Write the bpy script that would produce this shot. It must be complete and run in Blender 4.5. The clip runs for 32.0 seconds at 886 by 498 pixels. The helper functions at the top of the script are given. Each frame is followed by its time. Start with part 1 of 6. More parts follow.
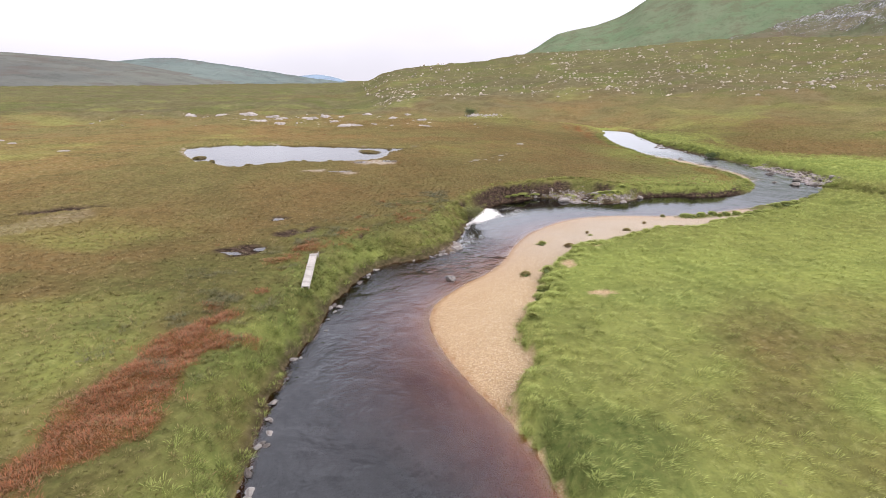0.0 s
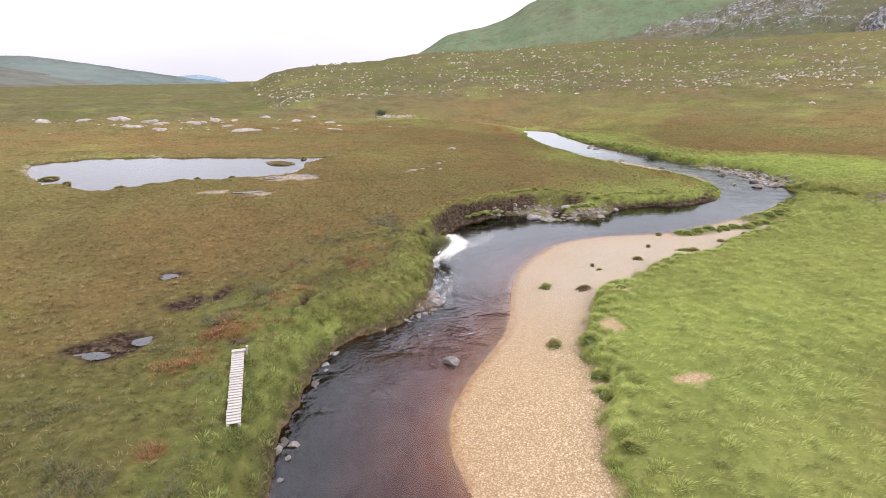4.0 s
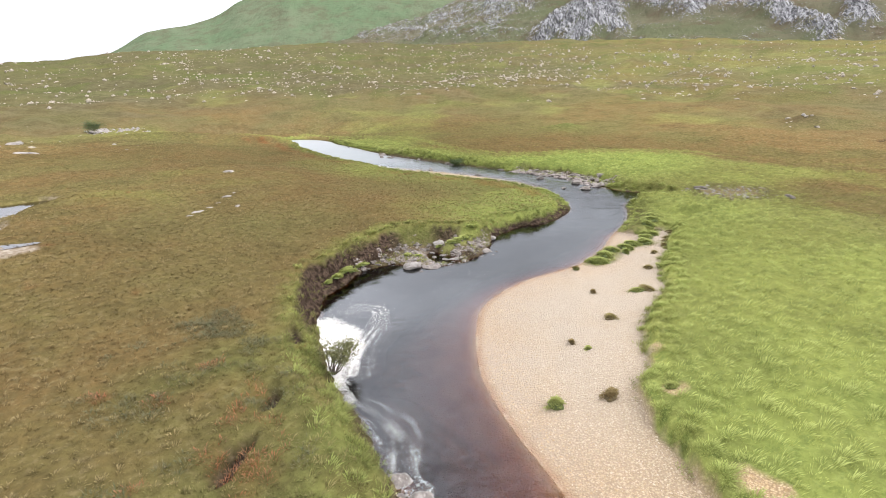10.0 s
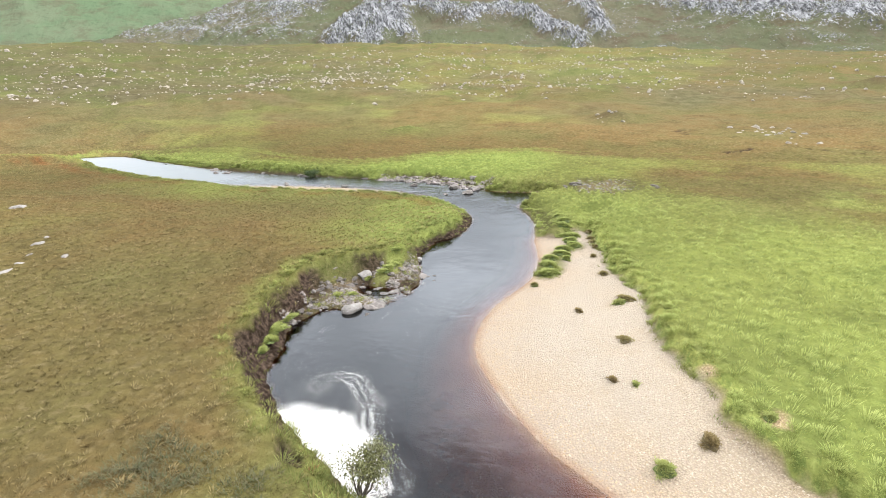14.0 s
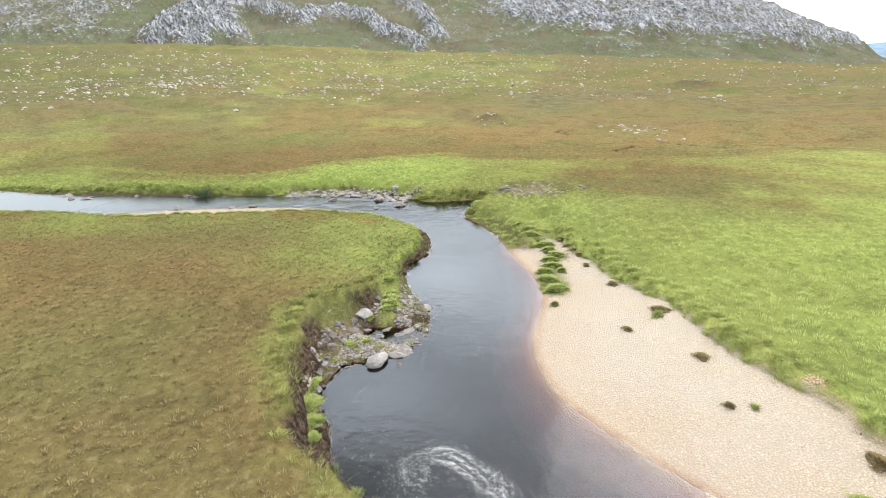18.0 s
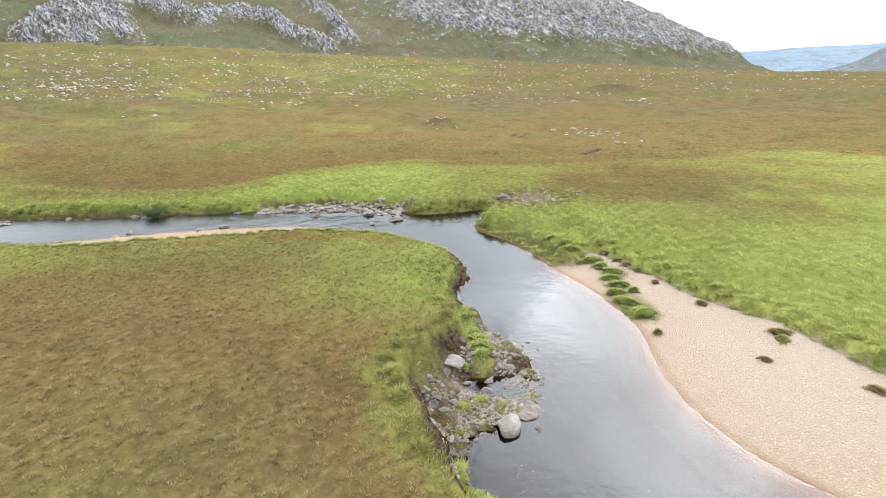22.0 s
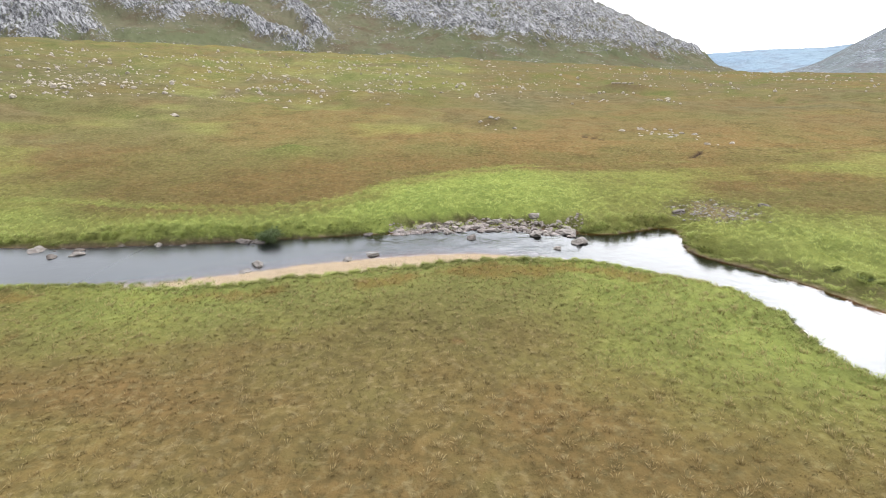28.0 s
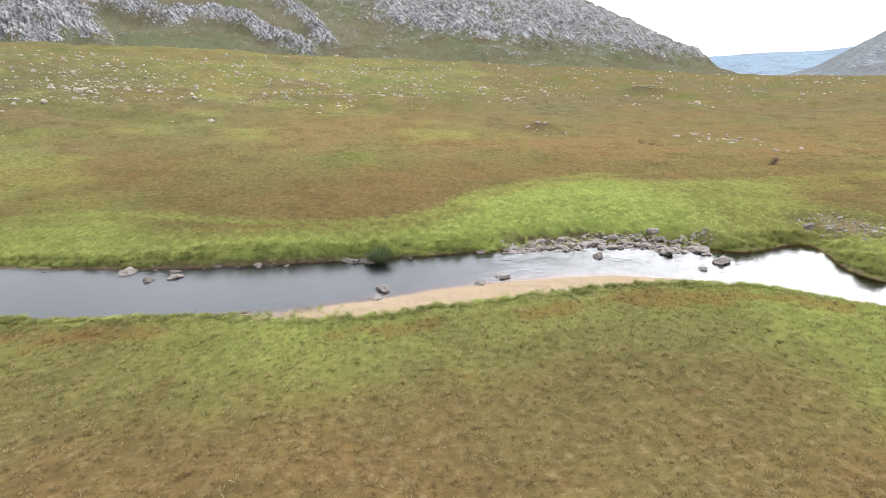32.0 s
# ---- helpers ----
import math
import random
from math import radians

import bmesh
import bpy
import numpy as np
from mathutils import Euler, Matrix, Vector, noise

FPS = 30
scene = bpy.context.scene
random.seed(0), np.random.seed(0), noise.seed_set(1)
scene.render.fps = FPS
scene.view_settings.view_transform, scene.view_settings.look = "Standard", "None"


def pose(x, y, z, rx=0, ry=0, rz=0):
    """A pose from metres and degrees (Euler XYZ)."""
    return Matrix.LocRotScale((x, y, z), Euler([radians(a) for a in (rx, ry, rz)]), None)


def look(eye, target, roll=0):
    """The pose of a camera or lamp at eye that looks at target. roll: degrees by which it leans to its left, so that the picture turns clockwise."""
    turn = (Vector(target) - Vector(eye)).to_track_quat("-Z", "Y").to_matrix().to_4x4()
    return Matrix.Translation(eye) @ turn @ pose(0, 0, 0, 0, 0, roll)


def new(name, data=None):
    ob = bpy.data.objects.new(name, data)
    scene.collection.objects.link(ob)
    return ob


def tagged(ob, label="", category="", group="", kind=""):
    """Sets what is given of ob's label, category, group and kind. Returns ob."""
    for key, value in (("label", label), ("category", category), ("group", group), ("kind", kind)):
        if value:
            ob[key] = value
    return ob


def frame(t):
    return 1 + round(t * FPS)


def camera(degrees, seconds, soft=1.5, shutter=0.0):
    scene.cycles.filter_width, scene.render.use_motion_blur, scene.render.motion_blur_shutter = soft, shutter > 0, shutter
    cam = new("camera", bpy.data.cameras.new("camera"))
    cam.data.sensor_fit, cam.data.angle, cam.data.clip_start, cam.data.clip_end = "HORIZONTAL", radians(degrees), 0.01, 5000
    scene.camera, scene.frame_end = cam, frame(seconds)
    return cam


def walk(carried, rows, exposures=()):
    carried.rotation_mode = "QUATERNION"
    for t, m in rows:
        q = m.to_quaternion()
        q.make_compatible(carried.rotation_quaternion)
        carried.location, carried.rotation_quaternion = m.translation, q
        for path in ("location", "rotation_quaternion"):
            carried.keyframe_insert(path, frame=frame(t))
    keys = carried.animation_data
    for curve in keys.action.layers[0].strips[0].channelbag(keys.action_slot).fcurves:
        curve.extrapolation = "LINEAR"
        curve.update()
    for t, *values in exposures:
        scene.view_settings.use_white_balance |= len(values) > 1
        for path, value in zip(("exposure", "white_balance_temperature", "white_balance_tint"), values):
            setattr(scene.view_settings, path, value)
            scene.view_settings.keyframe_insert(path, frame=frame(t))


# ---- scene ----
cam = camera(79.2, 32.0, soft=0.8)
METRES, EYE, TILT, LEAN, TURN = 83.0, 11.65, -17.5, 0.0, 0.0
ROWS = [
    (0.0, 0.0, 0.0, 0.0, -0.0, 0.0, 0.0),
    (0.5, -0.0088, 0.017, 0.0048, -3.26, -0.05, 1.01),
    (1.0, -0.0148, 0.033, 0.0089, -4.16, -0.07, 1.31),
    (1.5, -0.0193, 0.0497, 0.0137, -6.43, -0.11, 2.11),
    (2.0, -0.0248, 0.0653, 0.0182, -9.93, -0.28, 3.22),
    (2.5, -0.0305, 0.083, 0.0229, -9.95, -0.29, 3.2),
    (3.0, -0.0349, 0.099, 0.0269, -9.77, -0.27, 3.14),
    (3.5, -0.0393, 0.1161, 0.0311, -9.86, -0.25, 3.17),
    (5.5, -0.0528, 0.1799, 0.0497, -13.89, -0.49, 4.42),
    (6.0, -0.0548, 0.1952, 0.0551, -15.63, -0.62, 5.0),
    (6.5, -0.0572, 0.2113, 0.0611, -19.32, -0.96, 6.15),
    (7.0, -0.0607, 0.2262, 0.0666, -20.97, -1.12, 6.59),
    (7.5, -0.0637, 0.2418, 0.0717, -21.03, -1.1, 6.64),
    (8.0, -0.0659, 0.2557, 0.0756, -23.46, -1.36, 7.44),
    (8.5, -0.0684, 0.2708, 0.0796, -27.9, -1.96, 8.73),
    (9.0, -0.07, 0.2847, 0.0837, -31.89, -2.58, 9.86),
    (9.5, -0.0712, 0.3005, 0.0879, -35.33, -3.18, 10.76),
    (10.0, -0.0719, 0.3153, 0.0917, -37.39, -3.54, 11.31),
    (10.5, -0.0725, 0.3305, 0.0958, -39.59, -3.95, 11.87),
    (11.0, -0.0732, 0.3439, 0.0995, -41.29, -4.27, 12.27),
    (11.5, -0.0738, 0.3565, 0.1035, -42.44, -4.47, 12.56),
    (12.0, -0.075, 0.37, 0.1077, -44.7, -4.91, 13.12),
    (12.5, -0.0766, 0.3831, 0.1114, -47.47, -5.51, 13.76),
    (13.0, -0.0783, 0.3968, 0.1153, -51.18, -6.38, 14.57),
    (13.5, -0.0803, 0.4088, 0.1191, -55.54, -7.47, 15.46),
    (15.5, -0.0862, 0.4608, 0.1368, -62.26, -9.16, 16.48),
    (16.0, -0.0862, 0.4739, 0.141, -64.23, -9.67, 16.74),
    (16.5, -0.085, 0.4863, 0.1449, -64.62, -9.77, 16.82),
    (17.0, -0.0828, 0.4992, 0.1493, -65.08, -9.86, 16.91),
    (17.5, -0.0805, 0.5104, 0.1535, -68.97, -10.98, 17.46),
    (18.0, -0.0783, 0.5235, 0.1581, -75.43, -12.89, 18.16),
    (18.5, -0.0763, 0.5361, 0.1623, -80.23, -14.31, 18.48),
    (19.0, -0.0725, 0.5492, 0.1666, -80.66, -14.39, 18.46),
    (19.5, -0.0685, 0.5604, 0.1702, -81.94, -14.77, 18.55),
    (20.0, -0.064, 0.5728, 0.174, -84.18, -15.43, 18.61),
    (20.5, -0.0591, 0.5839, 0.1774, -84.98, -15.66, 18.61),
    (21.0, -0.0526, 0.5965, 0.181, -85.03, -15.62, 18.54),
    (21.5, -0.0465, 0.608, 0.1846, -85.09, -15.58, 18.52),
    (22.0, -0.0398, 0.6211, 0.1881, -85.25, -15.6, 18.5),
    (22.5, -0.0338, 0.6339, 0.1918, -85.43, -15.64, 18.48),
    (23.0, -0.0275, 0.6486, 0.1958, -85.62, -15.66, 18.45),
    (23.5, -0.0217, 0.6627, 0.1996, -85.83, -15.72, 18.42),
    (24.0, -0.0154, 0.6787, 0.2039, -86.06, -15.78, 18.42),
    (24.5, -0.0088, 0.694, 0.2081, -86.31, -15.84, 18.41),
    (25.0, -0.0013, 0.7105, 0.2131, -86.56, -15.95, 18.38),
    (25.5, 0.0063, 0.7261, 0.2177, -86.84, -16.05, 18.37),
    (27.5, 0.0474, 0.7947, 0.2379, -88.33, -16.56, 18.38),
    (28.0, 0.0572, 0.8102, 0.2439, -88.66, -16.67, 18.33),
    (28.5, 0.0678, 0.8263, 0.2501, -88.98, -16.77, 18.37),
    (29.0, 0.0769, 0.8409, 0.2551, -89.22, -16.81, 18.36),
    (29.5, 0.0855, 0.8561, 0.2606, -89.44, -16.82, 18.35),
    (30.0, 0.0927, 0.8697, 0.2657, -89.57, -16.8, 18.41),
    (30.5, 0.0977, 0.8823, 0.2703, -89.4, -16.71, 18.43),
    (31.0, 0.0988, 0.8912, 0.2733, -89.12, -16.57, 18.44),
    (31.5, 0.0977, 0.8992, 0.2756, -89.02, -16.49, 18.47),
    (32.0, 0.0959, 0.906, 0.2772, -88.8, -16.37, 18.45),
]
walk(cam, [(t, pose(0, 0, EYE, TILT, LEAN, TURN) @ pose(METRES * x, METRES * y, METRES * z, 90 + pitch, roll, yaw)) for t, x, y, z, yaw, pitch, roll in ROWS],
     exposures=[(0, -0.11, 6470, 20), (6, -0.05, 6470, 18), (9, 0.02, 6480, 15), (13, 0.30, 6420, 11), (19, 0.31, 6300, 8), (22, 0.17, 6420, 10), (25, 0.07, 6440, 11), (32, 0.07, 6450, 13)])

# ---- light ----
world = bpy.data.worlds.new("overcast_sky")
world.use_nodes = True
scene.world = world
wt = world.node_tree
wt.nodes.clear()
w_out = wt.nodes.new("ShaderNodeOutputWorld")
w_bg = wt.nodes.new("ShaderNodeBackground")
w_sky = wt.nodes.new("ShaderNodeTexSky")
w_sky.sky_type, w_sky.sun_disc = "NISHITA", False
SUN_AZ, SUN_EL = 124.0, 36.0
w_sky.sun_elevation, w_sky.sun_rotation = radians(SUN_EL), radians(SUN_AZ)
w_sky.air_density, w_sky.dust_density, w_sky.ozone_density = 1.0, 4.0, 1.0
w_hsv = wt.nodes.new("ShaderNodeHueSaturation")
w_hsv.inputs["Saturation"].default_value = 0.16
# a closed cloud layer evens the sky out towards white
w_mix = wt.nodes.new("ShaderNodeMix")
w_mix.data_type = "RGBA"
w_mix.inputs["Factor"].default_value = 0.6
w_mix.inputs["B"].default_value = (11.2, 11.5, 12.1, 1)
wt.links.new(w_sky.outputs[0], w_hsv.inputs["Color"])
wt.links.new(w_hsv.outputs[0], w_mix.inputs["A"])
# an overcast sky is dimmer at the horizon and brighter overhead, with soft banks of cloud
w_co = wt.nodes.new("ShaderNodeTexCoord")
w_sep = wt.nodes.new("ShaderNodeSeparateXYZ")
w_up = wt.nodes.new("ShaderNodeMapRange")
w_up.interpolation_type = "SMOOTHSTEP"
w_up.inputs["From Min"].default_value, w_up.inputs["From Max"].default_value = -0.02, 0.62
w_up.inputs["To Min"].default_value, w_up.inputs["To Max"].default_value = 0.128, 0.40
w_flat = wt.nodes.new("ShaderNodeMapping")
w_flat.inputs["Scale"].default_value = (1.0, 1.0, 2.6)
w_cloud = wt.nodes.new("ShaderNodeTexNoise")
w_cloud.inputs["Scale"].default_value, w_cloud.inputs["Detail"].default_value = 2.6, 6.0
w_soft = wt.nodes.new("ShaderNodeMapRange")
w_soft.inputs["From Min"].default_value, w_soft.inputs["From Max"].default_value = 0.32, 0.68
w_soft.inputs["To Min"].default_value, w_soft.inputs["To Max"].default_value = -0.50, 0.50
w_high = wt.nodes.new("ShaderNodeMapRange")
w_high.inputs["From Min"].default_value, w_high.inputs["From Max"].default_value = 0.05, 0.40
w_high.inputs["To Min"].default_value, w_high.inputs["To Max"].default_value = 0.10, 1.0
w_bank, w_one, w_mul = (wt.nodes.new("ShaderNodeMath") for k in range(3))
w_bank.operation, w_one.operation, w_mul.operation = "MULTIPLY", "ADD", "MULTIPLY"
w_one.inputs[1].default_value = 1.0
wt.links.new(w_sep.outputs["Z"], w_high.inputs["Value"])
wt.links.new(w_soft.outputs[0], w_bank.inputs[0])
wt.links.new(w_high.outputs[0], w_bank.inputs[1])
wt.links.new(w_bank.outputs[0], w_one.inputs[0])
wt.links.new(w_co.outputs["Generated"], w_sep.inputs[0])
wt.links.new(w_co.outputs["Generated"], w_flat.inputs["Vector"])
wt.links.new(w_flat.outputs[0], w_cloud.inputs["Vector"])
wt.links.new(w_cloud.outputs["Fac"], w_soft.inputs["Value"])
wt.links.new(w_sep.outputs["Z"], w_up.inputs["Value"])
wt.links.new(w_up.outputs[0], w_mul.inputs[0])
wt.links.new(w_one.outputs[0], w_mul.inputs[1])
wt.links.new(w_mix.outputs["Result"], w_bg.inputs["Color"])
wt.links.new(w_mul.outputs[0], w_bg.inputs["Strength"])
wt.links.new(w_bg.outputs[0], w_out.inputs[0])

sun_data = bpy.data.lights.new("sun", "SUN")
sun_data.energy, sun_data.angle, sun_data.color = 1.6, radians(56), (1.0, 0.97, 0.92)
sun = new("sun", sun_data)
sun.matrix_world = look((60 * math.sin(radians(SUN_AZ)), 60 * math.cos(radians(SUN_AZ)), 60 * math.tan(radians(SUN_EL))), (0, 0, 0))


# ---- materials ----
PIGMENT = 0.575


class Nodes:
    """A node material, built by short calls."""

    def __init__(self, name):
        self.m = bpy.data.materials.new(name)
        self.m.use_nodes = True
        self.t = self.m.node_tree
        self.t.nodes.clear()

    def add(self, kind, out=0, _set=None, **ins):
        n = self.t.nodes.new("ShaderNode" + kind)
        if _set and "operation" in _set:
            n.operation = _set["operation"]
        if _set and "attribute_name" in _set:
            n.attribute_name = _set["attribute_name"]
        if _set and "interpolation_type" in _set:
            n.interpolation_type = _set["interpolation_type"]
        for k, v in ins.items():
            key = int(k[1:]) if k[0] == "i" and k[1:].isdigit() else k.replace("_", " ")
            self.put(n.inputs[key], v)
        return n.outputs[out]

    def put(self, socket, v):
        if isinstance(v, bpy.types.NodeSocket):
            self.t.links.new(v, socket)
        elif isinstance(v, tuple) and len(v) == 3 and socket.type == "RGBA":
            socket.default_value = (*v, 1)
        else:
            socket.default_value = v

    def attr(self, name):
        return self.add("Attribute", "Fac", {"attribute_name": name})

    def place(self):
        return self.add("TexCoord", "Object")

    def noise(self, scale, detail=3.0, rough=0.55, vec=None, dist=0.0):
        return self.add("TexNoise", "Fac", Vector=vec if vec is not None else self.place(), Scale=scale, Detail=detail, Roughness=rough, Distortion=dist)

    def ramp(self, fac, a, b, smooth=True):
        return self.add("MapRange", 0, {"interpolation_type": "SMOOTHSTEP" if smooth else "LINEAR"}, Value=fac, From_Min=a, From_Max=b)

    def mix(self, fac, a, b):
        n = self.t.nodes.new("ShaderNodeMix")
        n.data_type = "RGBA"
        self.put(n.inputs["Factor"], fac)
        self.put(n.inputs["A"], a)
        self.put(n.inputs["B"], b)
        return n.outputs["Result"]

    def math(self, op, a, b=0.0):
        n = self.t.nodes.new("ShaderNodeMath")
        n.operation = op
        self.put(n.inputs[0], a)
        self.put(n.inputs[1], b)
        return n.outputs[0]

    def bump(self, height, strength=0.5, distance=0.05):
        return self.add("Bump", 0, Strength=strength, Distance=distance, Height=height)

    def paint(self, color):
        """Every pigment is laid on at the same depth, so that the set as a whole sits right under the sky."""
        return self.mix(1 - PIGMENT, color, (0, 0, 0))

    def surface(self, color, rough=0.8, normal=None, spec=0.3):
        n = self.t.nodes.new("ShaderNodeBsdfPrincipled")
        self.put(n.inputs["Base Color"], self.paint(color))
        self.put(n.inputs["Roughness"], rough)
        self.put(n.inputs["Specular IOR Level"], spec)
        if normal is not None:
            self.put(n.inputs["Normal"], normal)
        return n.outputs[0]

    def done(self, shader):
        o = self.t.nodes.new("ShaderNodeOutputMaterial")
        self.t.links.new(shader, o.inputs[0])
        return self.m


MOOR_A, MOOR_B, MOOR_C = (0.234, 0.152, 0.062), (0.190, 0.170, 0.062), (0.330, 0.262, 0.132)
GREEN_A, GREEN_B = (0.395, 0.445, 0.112), (0.275, 0.328, 0.082)
RUST = (0.270, 0.092, 0.036)


def sward_colour(n, extra):
    """Moor and meadow colours from the zones of the plan, broken up at three sizes."""
    p = n.place()
    big, mid, fine = n.noise(0.045, 5, 0.62, p), n.noise(0.34, 6, 0.66, p), n.noise(3.2, 4, 0.65, p)
    c = n.mix(n.ramp(big, 0.40, 0.62), MOOR_A, MOOR_B)
    c = n.mix(n.math("MULTIPLY", n.ramp(mid, 0.46, 0.70), 0.6), c, MOOR_B)
    c = n.mix(n.math("MULTIPLY", n.ramp(fine, 0.50, 0.66), 0.8), c, MOOR_C)
    g = n.mix(n.ramp(mid, 0.38, 0.62), GREEN_B, GREEN_A)
    g = n.mix(n.math("MULTIPLY", n.ramp(big, 0.48, 0.66), 0.35), g, MOOR_C)
    g = n.mix(n.math("MULTIPLY", n.ramp(fine, 0.50, 0.66), 0.5), g, (0.48, 0.545, 0.165))
    c = n.mix(n.attr("dry"), c, n.mix(n.ramp(mid, 0.35, 0.65), (0.112, 0.101, 0.056), (0.186, 0.164, 0.096)))
    c = n.mix(n.attr("green"), c, g)
    c = n.mix(n.attr("herb"), c, n.mix(n.ramp(fine, 0.38, 0.64), (0.070, 0.100, 0.030), (0.190, 0.205, 0.066)))
    c = n.mix(n.attr("rust"), c, RUST)
    calm = n.math("SUBTRACT", 1.0, n.math("MULTIPLY", n.math("MAXIMUM", n.attr("dry"), n.attr("green")), 0.55))
    return n.mix(n.math("MULTIPLY", extra, calm), c, (0.070, 0.058, 0.026)), big, mid, fine


def make_ground():
    n = Nodes("moor_ground")
    p = n.place()
    # low tussock noise is darkened to stand in for the grass's self-shadow
    tuss = n.noise(2.3, 5, 0.68, p)
    c, big, mid, fine = sward_colour(n, n.math("ADD", n.math("MULTIPLY", n.ramp(tuss, 0.55, 0.42), 0.40), n.math("MULTIPLY", n.ramp(n.noise(0.22, 6, 0.72, p), 0.54, 0.38), 0.28)))
    # darker tussocks in the meadow
    tump = n.math("MULTIPLY", n.ramp(n.noise(2.7, 3, 0.6, p), 0.56, 0.64), n.math("MULTIPLY", n.attr("green"), 0.45))
    c = n.mix(tump, c, (0.105, 0.150, 0.040))
    # lit wisps and shaded pockets painted where the meadow is seen from afar
    comb = n.add("Mapping", 0, Vector=p, Scale=(1.0, 1.9, 1.0), Rotation=(0, 0, radians(25)))
    wisp = n.noise(1.7, 4, 0.7, comb)
    far_green = n.math("MULTIPLY", n.attr("green"), n.math("SUBTRACT", 1.0, n.attr("thatch")))
    c = n.mix(n.math("MULTIPLY", n.ramp(wisp, 0.50, 0.36), n.math("MULTIPLY", far_green, 0.72)), c, (0.095, 0.145, 0.035))
    c = n.mix(n.math("MULTIPLY", n.ramp(wisp, 0.54, 0.68), n.math("MULTIPLY", far_green, 0.32)), c, (0.50, 0.57, 0.19))
    # litter and roots under the standing grass, darkened further as shaded gaps between tufts
    litter = n.mix(n.attr("green"), (0.094, 0.072, 0.029), (0.118, 0.158, 0.040))
    c = n.mix(n.math("MULTIPLY", n.attr("thatch"), 0.48), c, litter)
    # scattered purple heather
    c = n.mix(n.math("MULTIPLY", n.ramp(n.noise(1.1, 5, 0.7, p), 0.66, 0.74), 0.5), c, (0.135, 0.080, 0.062))
    vor = n.t.nodes.new("ShaderNodeTexVoronoi")
    vor.inputs["Scale"].default_value = 15.0
    n.t.links.new(p, vor.inputs["Vector"])
    stone = n.mix(n.ramp(n.add("SeparateColor", 0, Color=vor.outputs["Color"]), 0.0, 1.0, False), (0.50, 0.355, 0.190), (0.70, 0.545, 0.345))
    stone = n.mix(n.math("MULTIPLY", n.ramp(vor.outputs["Distance"], 0.35, 0.62), 0.6), stone, (0.30, 0.20, 0.115))
    stone = n.mix(n.math("MULTIPLY", n.math("ADD", 0.55, n.math("MULTIPLY", n.ramp(mid, 0.30, 0.58), 0.2)), n.attr("dry")), stone, (0.495, 0.436, 0.358))
    stone = n.mix(n.attr("bed"), stone, n.mix(n.ramp(n.noise(0.9, 4, 0.6, p), 0.35, 0.65), (0.27, 0.105, 0.045), (0.36, 0.19, 0.10)))
    c = n.mix(n.attr("gravel"), c, stone)
    peat = n.mix(n.ramp(n.noise(4.0, 5, 0.7, p), 0.4, 0.68), (0.026, 0.018, 0.013), (0.125, 0.088, 0.064))
    c = n.mix(n.attr("peat"), c, peat)
    c = n.mix(n.attr("mud"), c, n.mix(n.ramp(fine, 0.35, 0.7), (0.26, 0.205, 0.145), (0.46, 0.40, 0.32)))
    h = n.math("ADD", n.math("MULTIPLY", tuss, 1.0), n.math("MULTIPLY", n.noise(7.0, 4, 0.7, p), 0.6))
    h = n.math("ADD", h, n.math("MULTIPLY", n.math("MULTIPLY", wisp, n.attr("green")), 1.4))
    h = n.math("ADD", h, n.math("MULTIPLY", n.math("MULTIPLY", vor.outputs["Distance"], n.attr("gravel")), -0.7))
    return n.done(n.surface(c, 0.9, n.bump(h, 0.75, 0.16), 0.0))


def make_sward(name, low, high, follow=0.0):
    """Blades: darker towards the root by the blade's own height, tone by zone and by blade."""
    n = Nodes(name)
    rnd = n.add("NewGeometry", "Random Per Island")
    c, big, mid, fine = sward_colour(n, 0.0)
    tone = n.attr("tone")
    lush = n.math("ADD", 1 - follow, n.math("MULTIPLY", n.attr("green"), follow))
    c = n.mix(n.math("MULTIPLY", n.math("MULTIPLY", n.ramp(rnd, 0.3, 1.0), 0.42), lush), c, high)
    # tone also carries the tussocks' painted light and shade
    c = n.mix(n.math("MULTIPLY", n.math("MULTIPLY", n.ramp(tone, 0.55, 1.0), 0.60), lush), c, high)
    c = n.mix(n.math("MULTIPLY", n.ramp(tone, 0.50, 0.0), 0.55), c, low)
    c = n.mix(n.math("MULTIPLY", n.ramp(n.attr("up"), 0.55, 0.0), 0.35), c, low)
    body = n.surface(c, 0.8, None, 0.08)
    thin = n.add("BsdfTranslucent", 0, Color=n.paint(c))
    return n.done(n.add("MixShader", 0, i0=0.28, i1=body, i2=thin))


def make_rock(name, a, b, lichen, spots=0.5, scale=1.0):
    n = Nodes(name)
    p = n.place()
    r = n.add("ObjectInfo", "Random")
    q = n.add("VectorMath", 0, {"operation": "ADD"}, i0=p, i1=n.add("CombineXYZ", 0, X=n.math("MULTIPLY", r, 37.0), Y=r))
    c = n.mix(n.ramp(n.noise(1.6 * scale, 5, 0.65, q), 0.35, 0.68), a, b)
    c = n.mix(n.math("MULTIPLY", n.ramp(n.noise(4.2 * scale, 5, 0.7, q), 0.52, 0.66), spots), c, lichen)
    c = n.mix(n.math("MULTIPLY", n.ramp(n.noise(9.0 * scale, 4, 0.7, q), 0.60, 0.75), 0.6), c, (0.05, 0.045, 0.04))
    c = n.mix(n.math("MULTIPLY", r, 0.35), c, (0.16, 0.13, 0.11))
    h = n.math("ADD", n.noise(5 * scale, 6, 0.7, q), n.noise(22 * scale, 3, 0.6, q))
    return n.done(n.surface(c, 0.82, n.bump(h, 0.6, 0.05 / scale), 0.3))


